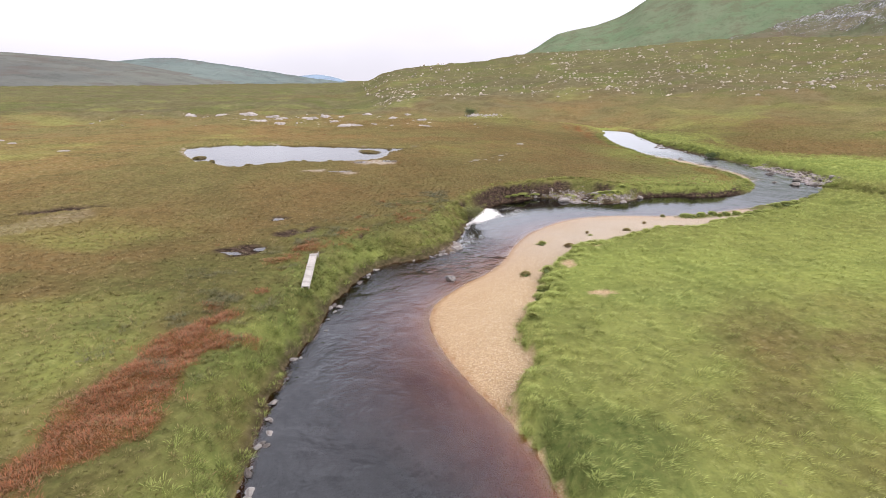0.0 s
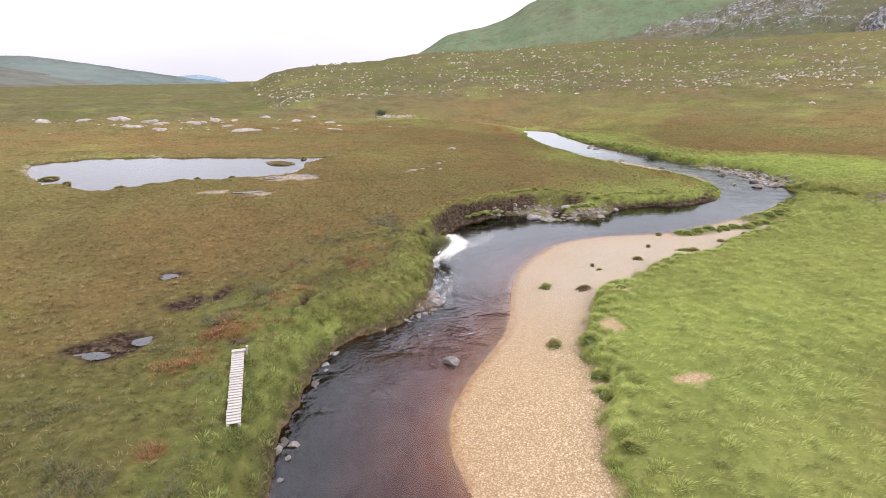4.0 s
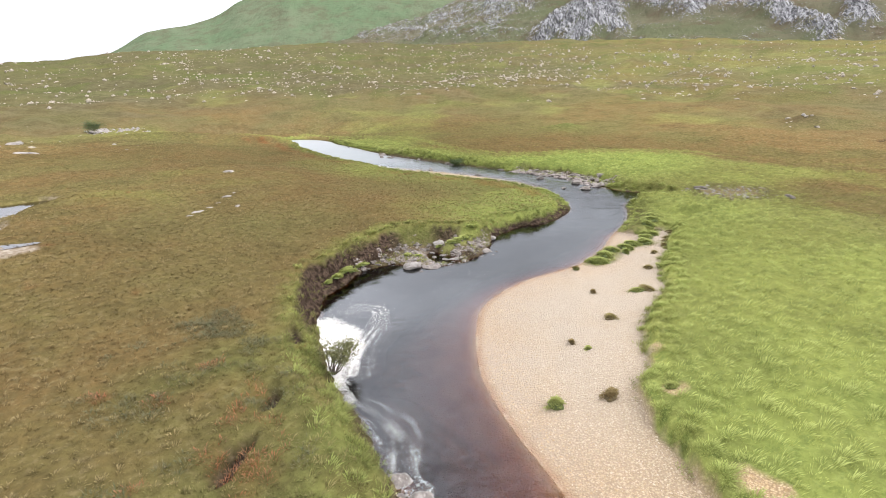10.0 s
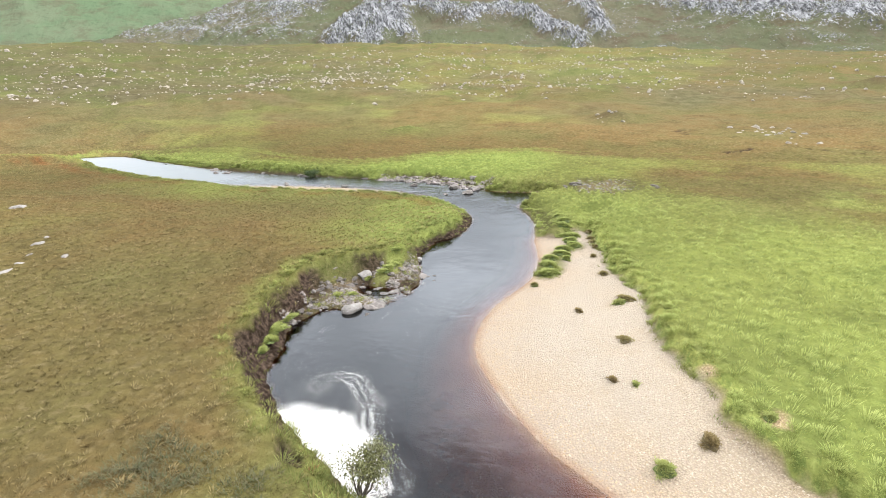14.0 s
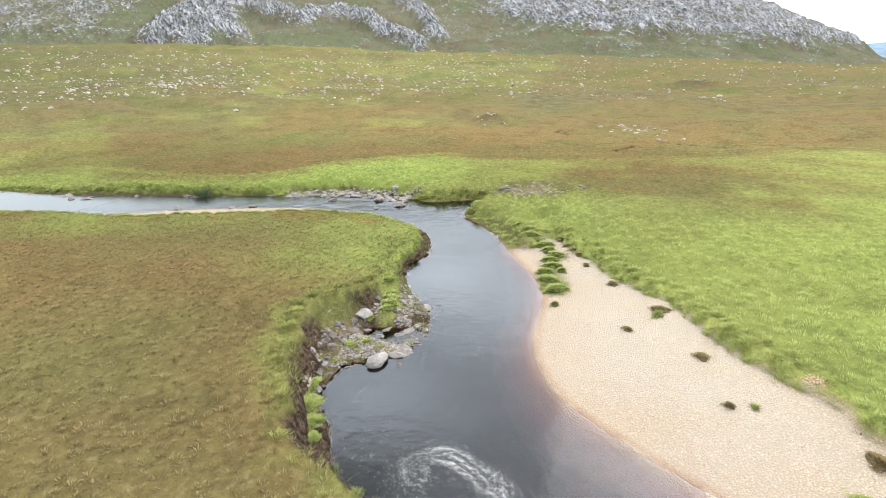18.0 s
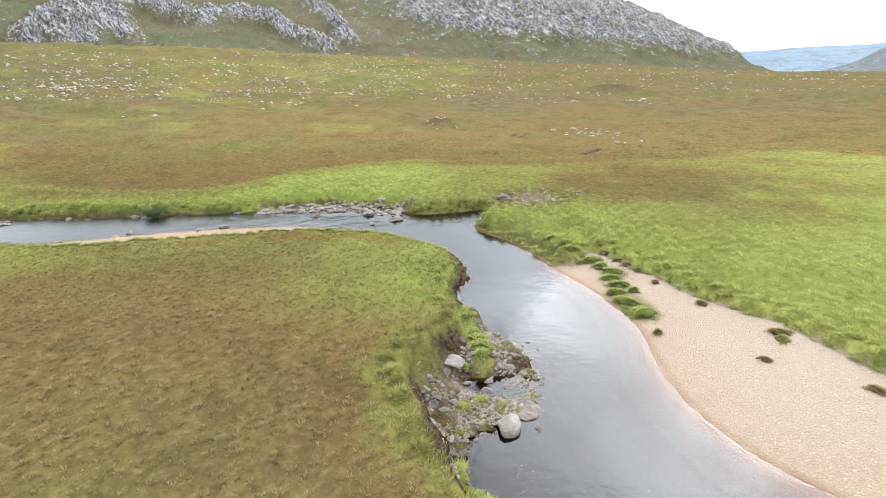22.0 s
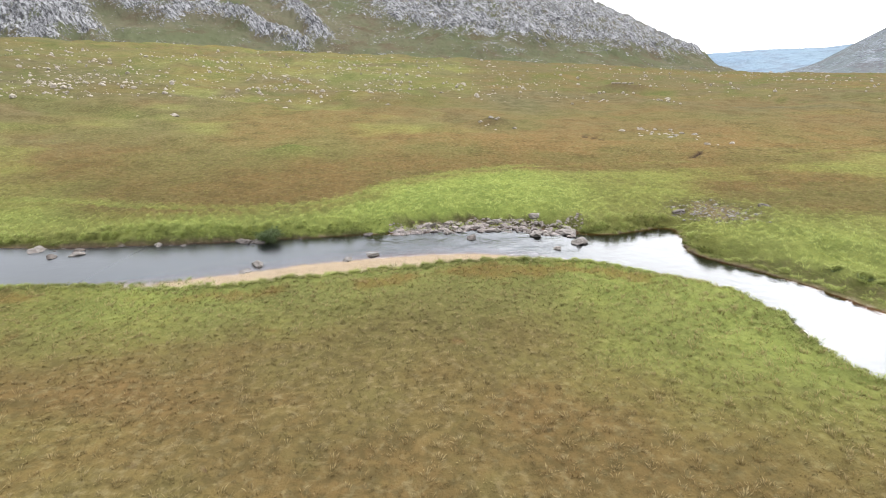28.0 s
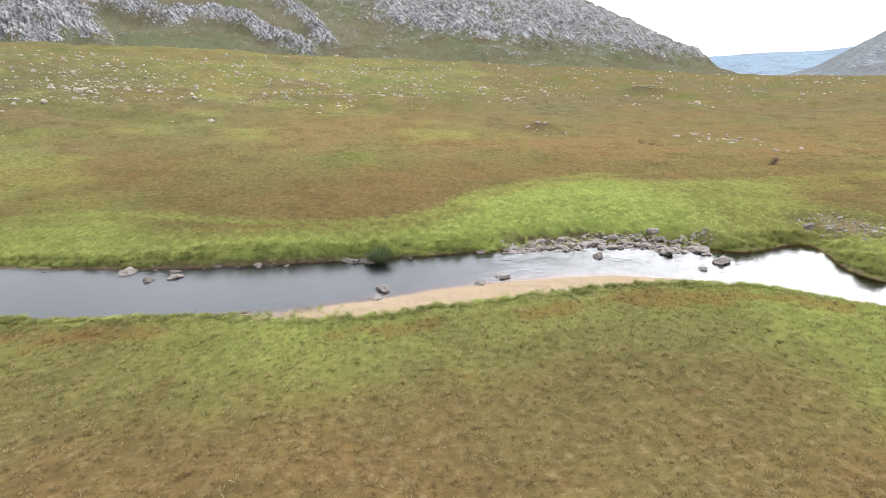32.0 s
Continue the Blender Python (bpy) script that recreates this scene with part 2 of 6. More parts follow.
def make_water(name, ripple, ramp_stops, sheen=(0.91, 0.95, 0.98)):
    n = Nodes(name)
    p = n.place()
    depth = n.attr("depth")
    cr = n.t.nodes.new("ShaderNodeValToRGB")
    n.put(cr.inputs[0], depth)
    el = cr.color_ramp.elements
    el[0].position, el[0].color = ramp_stops[0][0], (*ramp_stops[0][1], 1)
    el[1].position, el[1].color = ramp_stops[-1][0], (*ramp_stops[-1][1], 1)
    for pos, col in ramp_stops[1:-1]:
        e = el.new(pos)
        e.color = (*col, 1)
    wav = n.add("Mapping", 0, Vector=p, Scale=(1.0, 0.55, 1.0), Rotation=(0, 0, radians(-24)))
    h = n.math("ADD", n.math("MULTIPLY", n.noise(1.3, 3, 0.6, wav), 1.2), n.math("MULTIPLY", n.noise(5.5, 4, 0.65, wav), 0.36))
    h = n.math("ADD", h, n.math("MULTIPLY", n.noise(13.0, 2, 0.5, wav), 0.16))
    h = n.math("MULTIPLY", h, n.math("ADD", ripple * 0.45, n.math("MULTIPLY", n.attr("riffle"), 2.4)))
    h = n.math("MULTIPLY", h, n.math("ADD", 0.12, n.ramp(n.noise(0.30, 4, 0.6, p), 0.36, 0.66)))
    nor = n.bump(h, 0.85, 0.10)
    fres = n.add("Fresnel", 0, IOR=1.375, Normal=nor)
    gloss = n.add("BsdfGlossy", 0, Color=sheen, Roughness=n.math("ADD", 0.08, n.attr("chop")), Normal=nor)
    clear = n.add("BsdfTransparent", 0, Color=cr.outputs[0])
    return n.done(n.add("MixShader", 0, i0=fres, i1=clear, i2=gloss))


def make_foam(name, dense, lace=0.35, size=7.0):
    n = Nodes(name)
    u = n.add("CombineXYZ", 0, X=n.math("MULTIPLY", n.attr("along"), 0.55), Y=n.math("MULTIPLY", n.attr("across"), 3.6))
    streak = n.noise(1.6, 6, 0.7, u, 0.7)
    cells = n.noise(size, 4, 0.7)
    v = n.math("ADD", n.math("MULTIPLY", streak, 1 - lace), n.math("MULTIPLY", cells, lace))
    cut = n.math("SUBTRACT", dense, n.math("MULTIPLY", n.attr("foam"), 0.62))
    fac = n.math("MULTIPLY", n.ramp(n.math("SUBTRACT", v, cut), -0.05, 0.17), n.math("ADD", 0.38, n.math("MULTIPLY", n.ramp(n.attr("foam"), 0.25, 0.85), 0.6)))
    white = n.surface(n.mix(n.ramp(cells, 0.4, 0.65), (0.70, 0.66, 0.58), (0.84, 0.83, 0.80)), 0.6, n.bump(cells, 0.4, 0.03))
    return n.done(n.add("MixShader", 0, i0=fac, i1=n.add("BsdfTransparent", 0), i2=white))


def make_plain(name, a, b, scale, rough=0.8, bump=0.3, dist=0.02, stretch=(1, 1, 1), translucent=0.0):
    n = Nodes(name)
    q = n.add("Mapping", 0, Vector=n.place(), Scale=stretch)
    r = n.add("ObjectInfo", "Random")
    f = n.noise(scale, 5, 0.65, q)
    c = n.mix(n.ramp(f, 0.35, 0.68), a, b)
    c = n.mix(n.math("MULTIPLY", n.ramp(n.noise(scale * 5, 3, 0.6, q), 0.52, 0.72), 0.4), c, tuple(0.45 * v for v in a))
    c = n.mix(n.math("MULTIPLY", r, 0.22), c, b)
    s = n.surface(c, rough, n.bump(n.noise(scale * 3, 5, 0.7, q), bump, dist), 0.3)
    if translucent:
        s = n.add("MixShader", 0, i0=translucent, i1=s, i2=n.add("BsdfTranslucent", 0, Color=n.paint(c)))
    return n.done(s)


def make_leaf(name, a, b):
    n = Nodes(name)
    c = n.mix(n.add("NewGeometry", "Random Per Island"), a, b)
    return n.done(n.add("MixShader", 0, i0=0.3, i1=n.surface(c, 0.55, None, 0.35), i2=n.add("BsdfTranslucent", 0, Color=n.paint(c))))


def make_hill(name, grass_a, grass_b, rock_a, rock_b, cover, scale=1.0, tint=0.0):
    """Hillside: grass below and in the gullies, rock where the attribute rock says so."""
    n = Nodes(name)
    p = n.place()
    g = n.mix(n.ramp(n.noise(0.006 * scale, 5, 0.62, p), 0.40, 0.62), grass_a, grass_b)
    g = n.mix(n.math("MULTIPLY", n.ramp(n.noise(0.05 * scale, 5, 0.7, p), 0.50, 0.72), 0.5), g, tuple(0.55 * v for v in grass_a))
    g = n.mix(n.math("MULTIPLY", n.ramp(n.noise(0.018 * scale, 6, 0.7, p), 0.46, 0.66), 0.6), g, (0.62 * grass_b[0] + 0.03, 0.60 * grass_b[1], 0.62 * grass_b[2]))
    strata = n.add("Mapping", 0, Vector=n.add("Mapping", 0, Vector=p, Rotation=(radians(22), 0, radians(-28))), Scale=(0.55, 1.7, 0.7))
    rn = n.noise(0.045 * scale, 7, 0.72, strata, 0.5)
    r = n.mix(n.ramp(rn, 0.38, 0.62), rock_a, rock_b)
    r = n.mix(n.math("MULTIPLY", n.ramp(n.noise(0.13 * scale, 7, 0.8, strata), 0.55, 0.44), 0.95), r, tuple(0.30 * v for v in rock_a))
    r = n.mix(n.math("MULTIPLY", n.ramp(n.noise(0.20 * scale, 5, 0.75, strata), 0.53, 0.64), 0.7), r, tuple(min(0.8, 1.3 * v) for v in rock_b))
    brk = n.noise(0.028 * scale, 7, 0.74, p)
    spot = n.noise(0.24 * scale, 6, 0.75, p)
    m = n.math("ADD", n.attr("rock"), n.math("MULTIPLY", n.math("SUBTRACT", brk, 0.5), 3.2))
    m = n.math("ADD", m, n.math("MULTIPLY", n.math("SUBTRACT", spot, 0.5), 3.6))
    c = n.mix(n.ramp(m, cover, cover + 0.22), g, r)
    h = n.math("ADD", n.math("MULTIPLY", rn, 1.0), n.math("MULTIPLY", brk, 0.7))
    return n.done(n.surface(c, 0.9, n.bump(h, 0.8, 9.0 / scale), 0.0))


M_GROUND = make_ground()
M_MOOR = make_sward("moor_grass", (0.110, 0.088, 0.036), (0.40, 0.315, 0.155))
M_MEADOW = make_sward("meadow_grass", (0.075, 0.115, 0.030), (0.56, 0.63, 0.205), 0.8)
M_BANK = make_sward("bank_grass", (0.060, 0.092, 0.024), (0.46, 0.54, 0.160))
M_HEATHER = make_leaf("rust_heather", (0.43, 0.150, 0.058), (0.230, 0.140, 0.060))
M_ROCK = make_rock("river_stone", (0.20, 0.175, 0.15), (0.36, 0.325, 0.29), (0.55, 0.53, 0.49), 0.45)
M_PALE = make_rock("pale_quartz_stone", (0.27, 0.25, 0.225), (0.45, 0.425, 0.385), (0.62, 0.60, 0.56), 0.65)
M_SLAB = make_rock("weathered_slab", (0.30, 0.27, 0.24), (0.46, 0.42, 0.38), (0.58, 0.55, 0.51), 0.5, 0.5)
M_DARKROCK = make_rock("wet_dark_stone", (0.085, 0.072, 0.062), (0.17, 0.145, 0.125), (0.34, 0.31, 0.28), 0.35)
M_BOULDER = make_rock("slope_boulder", (0.30, 0.262, 0.205), (0.56, 0.490, 0.380), (0.74, 0.665, 0.54), 0.5, 0.6)
M_PEBBLE = Nodes("pebbles")
_r = M_PEBBLE.add("NewGeometry", "Random Per Island")
_c = M_PEBBLE.mix(M_PEBBLE.ramp(_r, 0.0, 0.55, False), (0.48, 0.345, 0.195), (0.70, 0.56, 0.375))
_c = M_PEBBLE.mix(M_PEBBLE.math("MULTIPLY", M_PEBBLE.attr("damp"), 0.6), _c, (0.52, 0.34, 0.17))
_c = M_PEBBLE.mix(M_PEBBLE.math("MULTIPLY", M_PEBBLE.ramp(_r, 0.6, 1.0, False), 0.5), _c, (0.72, 0.63, 0.51))
_c = M_PEBBLE.mix(M_PEBBLE.math("MULTIPLY", M_PEBBLE.math("MULTIPLY", M_PEBBLE.attr("dry"), 0.65), M_PEBBLE.math("SUBTRACT", 1.0, M_PEBBLE.math("MULTIPLY", M_PEBBLE.attr("damp"), 0.8))), _c, M_PEBBLE.mix(_r, (0.27, 0.225, 0.165), (0.60, 0.542, 0.452)))
_c = M_PEBBLE.mix(M_PEBBLE.attr("wet"), _c, M_PEBBLE.mix(_r, (0.15, 0.075, 0.040), (0.30, 0.17, 0.09)))
M_PEBBLE = M_PEBBLE.done(M_PEBBLE.surface(_c, 0.8))
RIVER_STOPS = [(0.0, (0.88, 0.72, 0.54)), (0.07, (0.72, 0.46, 0.30)), (0.26, (0.40, 0.195, 0.115)), (0.50, (0.10, 0.045, 0.028)), (1.0, (0.020, 0.011, 0.008))]
M_WATER = make_water("peaty_river_water", 0.10, RIVER_STOPS)
M_POND = make_water("pond_water", 0.10, [(0.0, (0.9, 0.8, 0.66)), (0.3, (0.22, 0.14, 0.08)), (1.0, (0.05, 0.03, 0.02))], (0.96, 0.98, 1.0))
M_SWIRL = Nodes("pool_foam")
_p = M_SWIRL.noise(22.0, 5, 0.85)
_f = M_SWIRL.ramp(M_SWIRL.math("ADD", M_SWIRL.attr("foam"), M_SWIRL.math("MULTIPLY", M_SWIRL.math("SUBTRACT", _p, 0.5), 2.2)), 0.40, 0.86)
_w = M_SWIRL.surface(M_SWIRL.mix(M_SWIRL.ramp(M_SWIRL.noise(5.0, 4, 0.7), 0.35, 0.65), (0.72, 0.69, 0.62), (0.86, 0.85, 0.83)), 0.6, M_SWIRL.bump(_p, 0.35, 0.03))
M_SWIRL = M_SWIRL.done(M_SWIRL.add("MixShader", 0, i0=_f, i1=M_SWIRL.add("BsdfTransparent", 0), i2=_w))
M_FLECK = make_foam("broken_white_water", 1.02, 0.8, 9.0)
M_TIMBER = make_plain("weathered_timber", (0.38, 0.355, 0.315), (0.56, 0.53, 0.48), 3.0, 0.85, 0.4, 0.01, (1, 6, 1))
M_BARK = make_plain("bark", (0.09, 0.075, 0.055), (0.17, 0.145, 0.115), 8.0, 0.9, 0.6)
M_WILLOW = make_leaf("willow_leaf", (0.125, 0.135, 0.045), (0.270, 0.270, 0.095))
M_SHRUB = make_leaf("shrub_leaf", (0.060, 0.095, 0.028), (0.115, 0.165, 0.045))
M_HEATH = make_leaf("heath_shrub", (0.085, 0.105, 0.036), (0.200, 0.165, 0.070))
M_TURF = make_plain("turf_soil", (0.125, 0.092, 0.050), (0.220, 0.175, 0.080), 5.0, 0.95, 0.8, 0.05)
M_CUSHION = make_plain("cushion_moss", (0.085, 0.110, 0.034), (0.185, 0.225, 0.066), 5.0, 0.95, 0.8, 0.05)
# haze of distance is put into the hill colours: paler, greyer, bluer farther off
M_CRAG = make_hill("craggy_mountain", (0.140, 0.152, 0.084), (0.175, 0.164, 0.106), (0.225, 0.225, 0.228), (0.55, 0.550, 0.552), 0.56)
M_GREENHILL = make_hill("green_hill", (0.155, 0.215, 0.120), (0.185, 0.222, 0.135), (0.25, 0.25, 0.25), (0.36, 0.36, 0.36), 0.95)
M_MOORHILL = make_hill("far_moor_hill", (0.160, 0.168, 0.150), (0.205, 0.215, 0.180), (0.2, 0.2, 0.2), (0.3, 0.3, 0.3), 1.4, 0.4)
M_HAZEBLUE = make_hill("haze_blue_hill", (0.290, 0.390, 0.480), (0.325, 0.425, 0.500), (0.33, 0.42, 0.5), (0.36, 0.45, 0.52), 1.2, 0.3)
M_HAZEHILL = make_hill("haze_green_hill", (0.165, 0.205, 0.190), (0.215, 0.260, 0.235), (0.2, 0.24, 0.26), (0.24, 0.28, 0.3), 1.2, 0.3)
M_GREYMOUNT = make_hill("haze_grey_mountain", (0.20, 0.235, 0.235), (0.23, 0.25, 0.25), (0.30, 0.325, 0.36), (0.42, 0.45, 0.48), 0.3, 0.7)


# ---- the plan ----
def lattice(ix, iy, seed):
    h = (ix.astype(np.int64) * 374761393 + iy.astype(np.int64) * 668265263 + seed * 974634777) & 0xFFFFFFFF
    h = ((h ^ (h >> 13)) * 1274126177) & 0xFFFFFFFF
    h = h ^ (h >> 16)
    return (h & 0xFFFF) / 65535.0


def vnoise(x, y, size, seed=0, octaves=3):
    """Smooth noise from -1 to 1 with features of that size in metres."""
    out, amp, tot = 0.0, 1.0, 0.0
    for o in range(octaves):
        u, v = x / size * 2 ** o, y / size * 2 ** o
        iu, iv = np.floor(u), np.floor(v)
        fu, fv = u - iu, v - iv
        fu, fv = fu * fu * (3 - 2 * fu), fv * fv * (3 - 2 * fv)
        a, b = lattice(iu, iv, seed + o), lattice(iu + 1, iv, seed + o)
        c, d = lattice(iu, iv + 1, seed + o), lattice(iu + 1, iv + 1, seed + o)
        out = out + amp * ((a * (1 - fu) + b * fu) * (1 - fv) + (c * (1 - fu) + d * fu) * fv)
        tot += amp
        amp *= 0.5
    return 2 * out / tot - 1


def sstep(a, b, x):
    t = np.clip((x - a) / (b - a), 0, 1)
    return t * t * (3 - 2 * t)


def curve(points, step=0.9):
    """A smooth line through the points."""
    p = np.array(points, float)
    q = np.vstack([2 * p[0] - p[1], p, 2 * p[-1] - p[-2]])
    out = []
    for i in range(1, len(q) - 2):
        n = max(2, int(np.hypot(*(q[i + 1] - q[i])) / step))
        t = np.linspace(0, 1, n, endpoint=False)[:, None]
        out.append(0.5 * (2 * q[i] + (q[i + 1] - q[i - 1]) * t + (2 * q[i - 1] - 5 * q[i] + 4 * q[i + 1] - q[i + 2]) * t ** 2
                          + (3 * q[i] - q[i - 1] - 3 * q[i + 1] + q[i + 2]) * t ** 3))
    return np.vstack(out + [p[-1:]])


def dist(x, y, line):
    """Distance from points to a line; also how far along it the foot lies."""
    best, along, run = np.full(x.shape, 1e9), np.zeros(x.shape), 0.0
    for a, b in zip(line[:-1], line[1:]):
        d = b - a
        L = math.hypot(*d)
        t = np.clip(((x - a[0]) * d[0] + (y - a[1]) * d[1]) / (L * L + 1e-12), 0, 1)
        e = (x - a[0] - t * d[0]) ** 2 + (y - a[1] - t * d[1]) ** 2
        w = e < best
        best = np.where(w, e, best)
        along = np.where(w, run + t * L, along)
        run += L
    return np.sqrt(best), along


def inside(x, y, ring):
    r = np.zeros(x.shape, bool)
    for (x0, y0), (x1, y1) in zip(ring, np.roll(ring, -1, 0)):
        if y0 != y1:
            r ^= ((y0 > y) != (y1 > y)) & (x < (x1 - x0) * (y - y0) / (y1 - y0) + x0)
    return r


def tufts(x, y, cell, seed):
    """The nearest tussock's centre to each point: way out from it, distance, and the tussock's own random number."""
    iu, iv = np.floor(x / cell), np.floor(y / cell)
    best, ox, oy, rid = np.full(x.shape, 1e9), np.zeros(x.shape), np.zeros(x.shape), np.zeros(x.shape)
    for di in (-1, 0, 1):
        for dj in (-1, 0, 1):
            cu, cv = iu + di, iv + dj
            dx = x - (cu + 0.1 + 0.8 * lattice(cu, cv, seed)) * cell
            dy = y - (cv + 0.1 + 0.8 * lattice(cu, cv, seed + 7)) * cell
            d = np.hypot(dx, dy)
            w = d < best
            best, ox, oy, rid = np.where(w, d, best), np.where(w, dx, ox), np.where(w, dy, oy), np.where(w, lattice(cu, cv, seed + 13), rid)
    return ox, oy, best, rid


WEST_BANK = curve([(12, -90), (1, -40), (-4, -14), (-5.2, 0), (-6.0, 12.7), (-6.6, 19), (-6, 24.7), (-5.6, 29.2), (-3.9, 33.2), (-1.1, 35.1), (0.9, 37.8), (1.4, 40.5),
                   (1.9, 43.2), (2.6, 45.4), (3.5, 47.8), (5.1, 51), (7.2, 52.9), (9.6, 54.2), (11.4, 54.3), (12.5, 52.7), (14.2, 51.9), (16.8, 51.9),
                   (19.6, 53.8), (23.4, 55.3), (27, 54.9), (30.2, 55.4), (33.4, 57.6), (36.4, 62), (38.2, 66.8), (38.7, 71.5), (37.2, 78),
                   (34.2, 86), (32.6, 97), (33.8, 108), (35.0, 118), (36.8, 124.5), (37.6, 127.2), (36.0, 129.5), (30, 133), (22, 137), (14, 139)])
EAST_BANK = curve([(22, -88), (11, -38), (6, -14), (4.2, 0), (3.4, 12.7), (2.8, 15.4), (1.2, 18.6), (-0.3, 22.5), (-0.7, 25.6), (0.1, 28), (1.5, 30.2), (3.1, 32.3), (4.2, 34.6),
                   (5.5, 38.2), (7.0, 41.2), (9.1, 43.7), (11.5, 45.75), (14.6, 46.85), (17.5, 46.95), (20.5, 46.8), (24.2, 47.75), (28.3, 49.6),
                   (31.5, 50.6), (34.2, 52.0), (36.6, 53.7), (39.2, 54.8), (41.6, 54.2), (44.6, 53.7), (44.4, 55.8), (43.4, 58), (43.3, 61.2), (44.4, 64.5),
                   (45.2, 67.5), (44.2, 73), (42.6, 83), (41.2, 92), (40.6, 101), (41.6, 112), (42.2, 119), (43.2, 124.5), (42, 129.5), (37, 133), (30, 137), (22, 141), (14, 143)])
BAR_EDGE = curve([(3.6, 9.5), (2.9, 13), (2.5, 16.6), (3.7, 18.8), (3.9, 21.9), (4.6, 24.9), (5.8, 27.4), (5.9, 29.6), (7.2, 31.9), (8.1, 33.8), (10.2, 35.8), (12.9, 37.5), (14.5, 38.5), (17.2, 39.7), (19.9, 40.6), (21.8, 41.9),
                  (25.0, 43.5), (29.7, 45.8), (31.4, 46.7), (31.2, 47.6), (29.0, 48.4), (29.6, 50.4)])
COVE_EDGE = curve([(8.5, 54.7), (10.5, 55.4), (13.9, 56.7), (16.6, 55.8), (18.9, 54.9), (20.2, 54.4)])
POND = curve([(-38, 81), (-33.8, 85), (-23.1, 84.4), (-12.8, 81.6), (-7.9, 81), (-3.9, 81.2), (-7.0, 76), (-7.6, 71), (-9.8, 67.0), (-14.2, 66), (-18, 65.8), (-21.6, 62.8), (-25, 61.5),
              (-27, 64.5), (-31, 66.5), (-35, 73), (-38, 81)])
MEADOW_EDGE = curve([(60, -60), (68, -5), (78, 12), (74, 30), (70, 45), (68, 56), (65, 66), (58, 76), (52, 79), (48, 85), (47.5, 94), (52, 106), (51, 116), (46, 125), (43, 134)], 2.0)
BAR_SHORE = EAST_BANK[(EAST_BANK[:, 1] > 12) & (EAST_BANK[:, 0] < 29.5) & (EAST_BANK[:, 1] < 51)]
RIVER_RING = np.vstack([WEST_BANK, EAST_BANK[::-1]])
WEST_RING = np.vstack([WEST_BANK, [(-20, 150), (-6000, 400), (-6000, -6000), (12, -6000)]])
BAR_RING = np.vstack([BAR_EDGE, EAST_BANK[(EAST_BANK[:, 1] > 9.5) & (EAST_BANK[:, 0] < 29.5) & (EAST_BANK[:, 1] < 60)][::-1]])
COVE_RING = np.vstack([COVE_EDGE, WEST_BANK[(WEST_BANK[:, 0] > 8.5) & (WEST_BANK[:, 0] < 20.2) & (WEST_BANK[:, 1] > 50) & (WEST_BANK[:, 1] < 60)][::-1]])
POND_Z = 2.0
HUB = (0.0, 45.0)
CREST = np.array([(-180, 3), (-14, 3), (-10, 5), (-8.8, 9), (-6.6, 18.5), (-2, 25.5), (4, 30.5), (8, 36), (15, 41), (27, 48), (38, 49), (50, 51), (60, 49),
                  (72, 42), (82, 38), (98, 28), (113, 19), (127, 14), (150, 10), (180, 3)], float)


def relief(x, y):
    """Height of the land without the river: plain, long slope, ridge."""
    dx, dy = x - HUB[0], y - HUB[1]
    r, az = np.hypot(dx, dy), np.degrees(np.arctan2(dx, dy))
    crest = np.interp(az, CREST[:, 0], CREST[:, 1])
    D = 600.0
    u = r / D
    rise = np.clip((u - 0.09) / 0.84, 0, 1) ** 1.3
    back = 1 - 0.55 * sstep(1.05, 1.5, u)
    z = (crest - 3) * rise * back
    far = sstep(70, 200, r)
    z = z + far * (vnoise(x, y, 90, 11, 3) * 2.6 + vnoise(x, y, 26, 17, 3) * 1.1) * np.clip(0.3 + crest / 40, 0, 1)
    hum = 1 - np.abs(vnoise(x, y, 13, 19, 3))
    z = z + sstep(80, 130, r) * (hum ** 2 - 0.5) * 0.9 + sstep(95, 125, y) * sstep(20, -10, x) * (hum - 0.6) * 1.2
    z = z + sstep(90, 160, r) * (1 - np.abs(vnoise(x, y, 34, 23, 4))) ** 2 * 2.4 * np.clip(crest / 30, 0.25, 1)
    z = z + vnoise(x, y, 16, 5, 3) * 0.20 + vnoise(x, y, 3.4, 9, 2) * 0.07
    return z


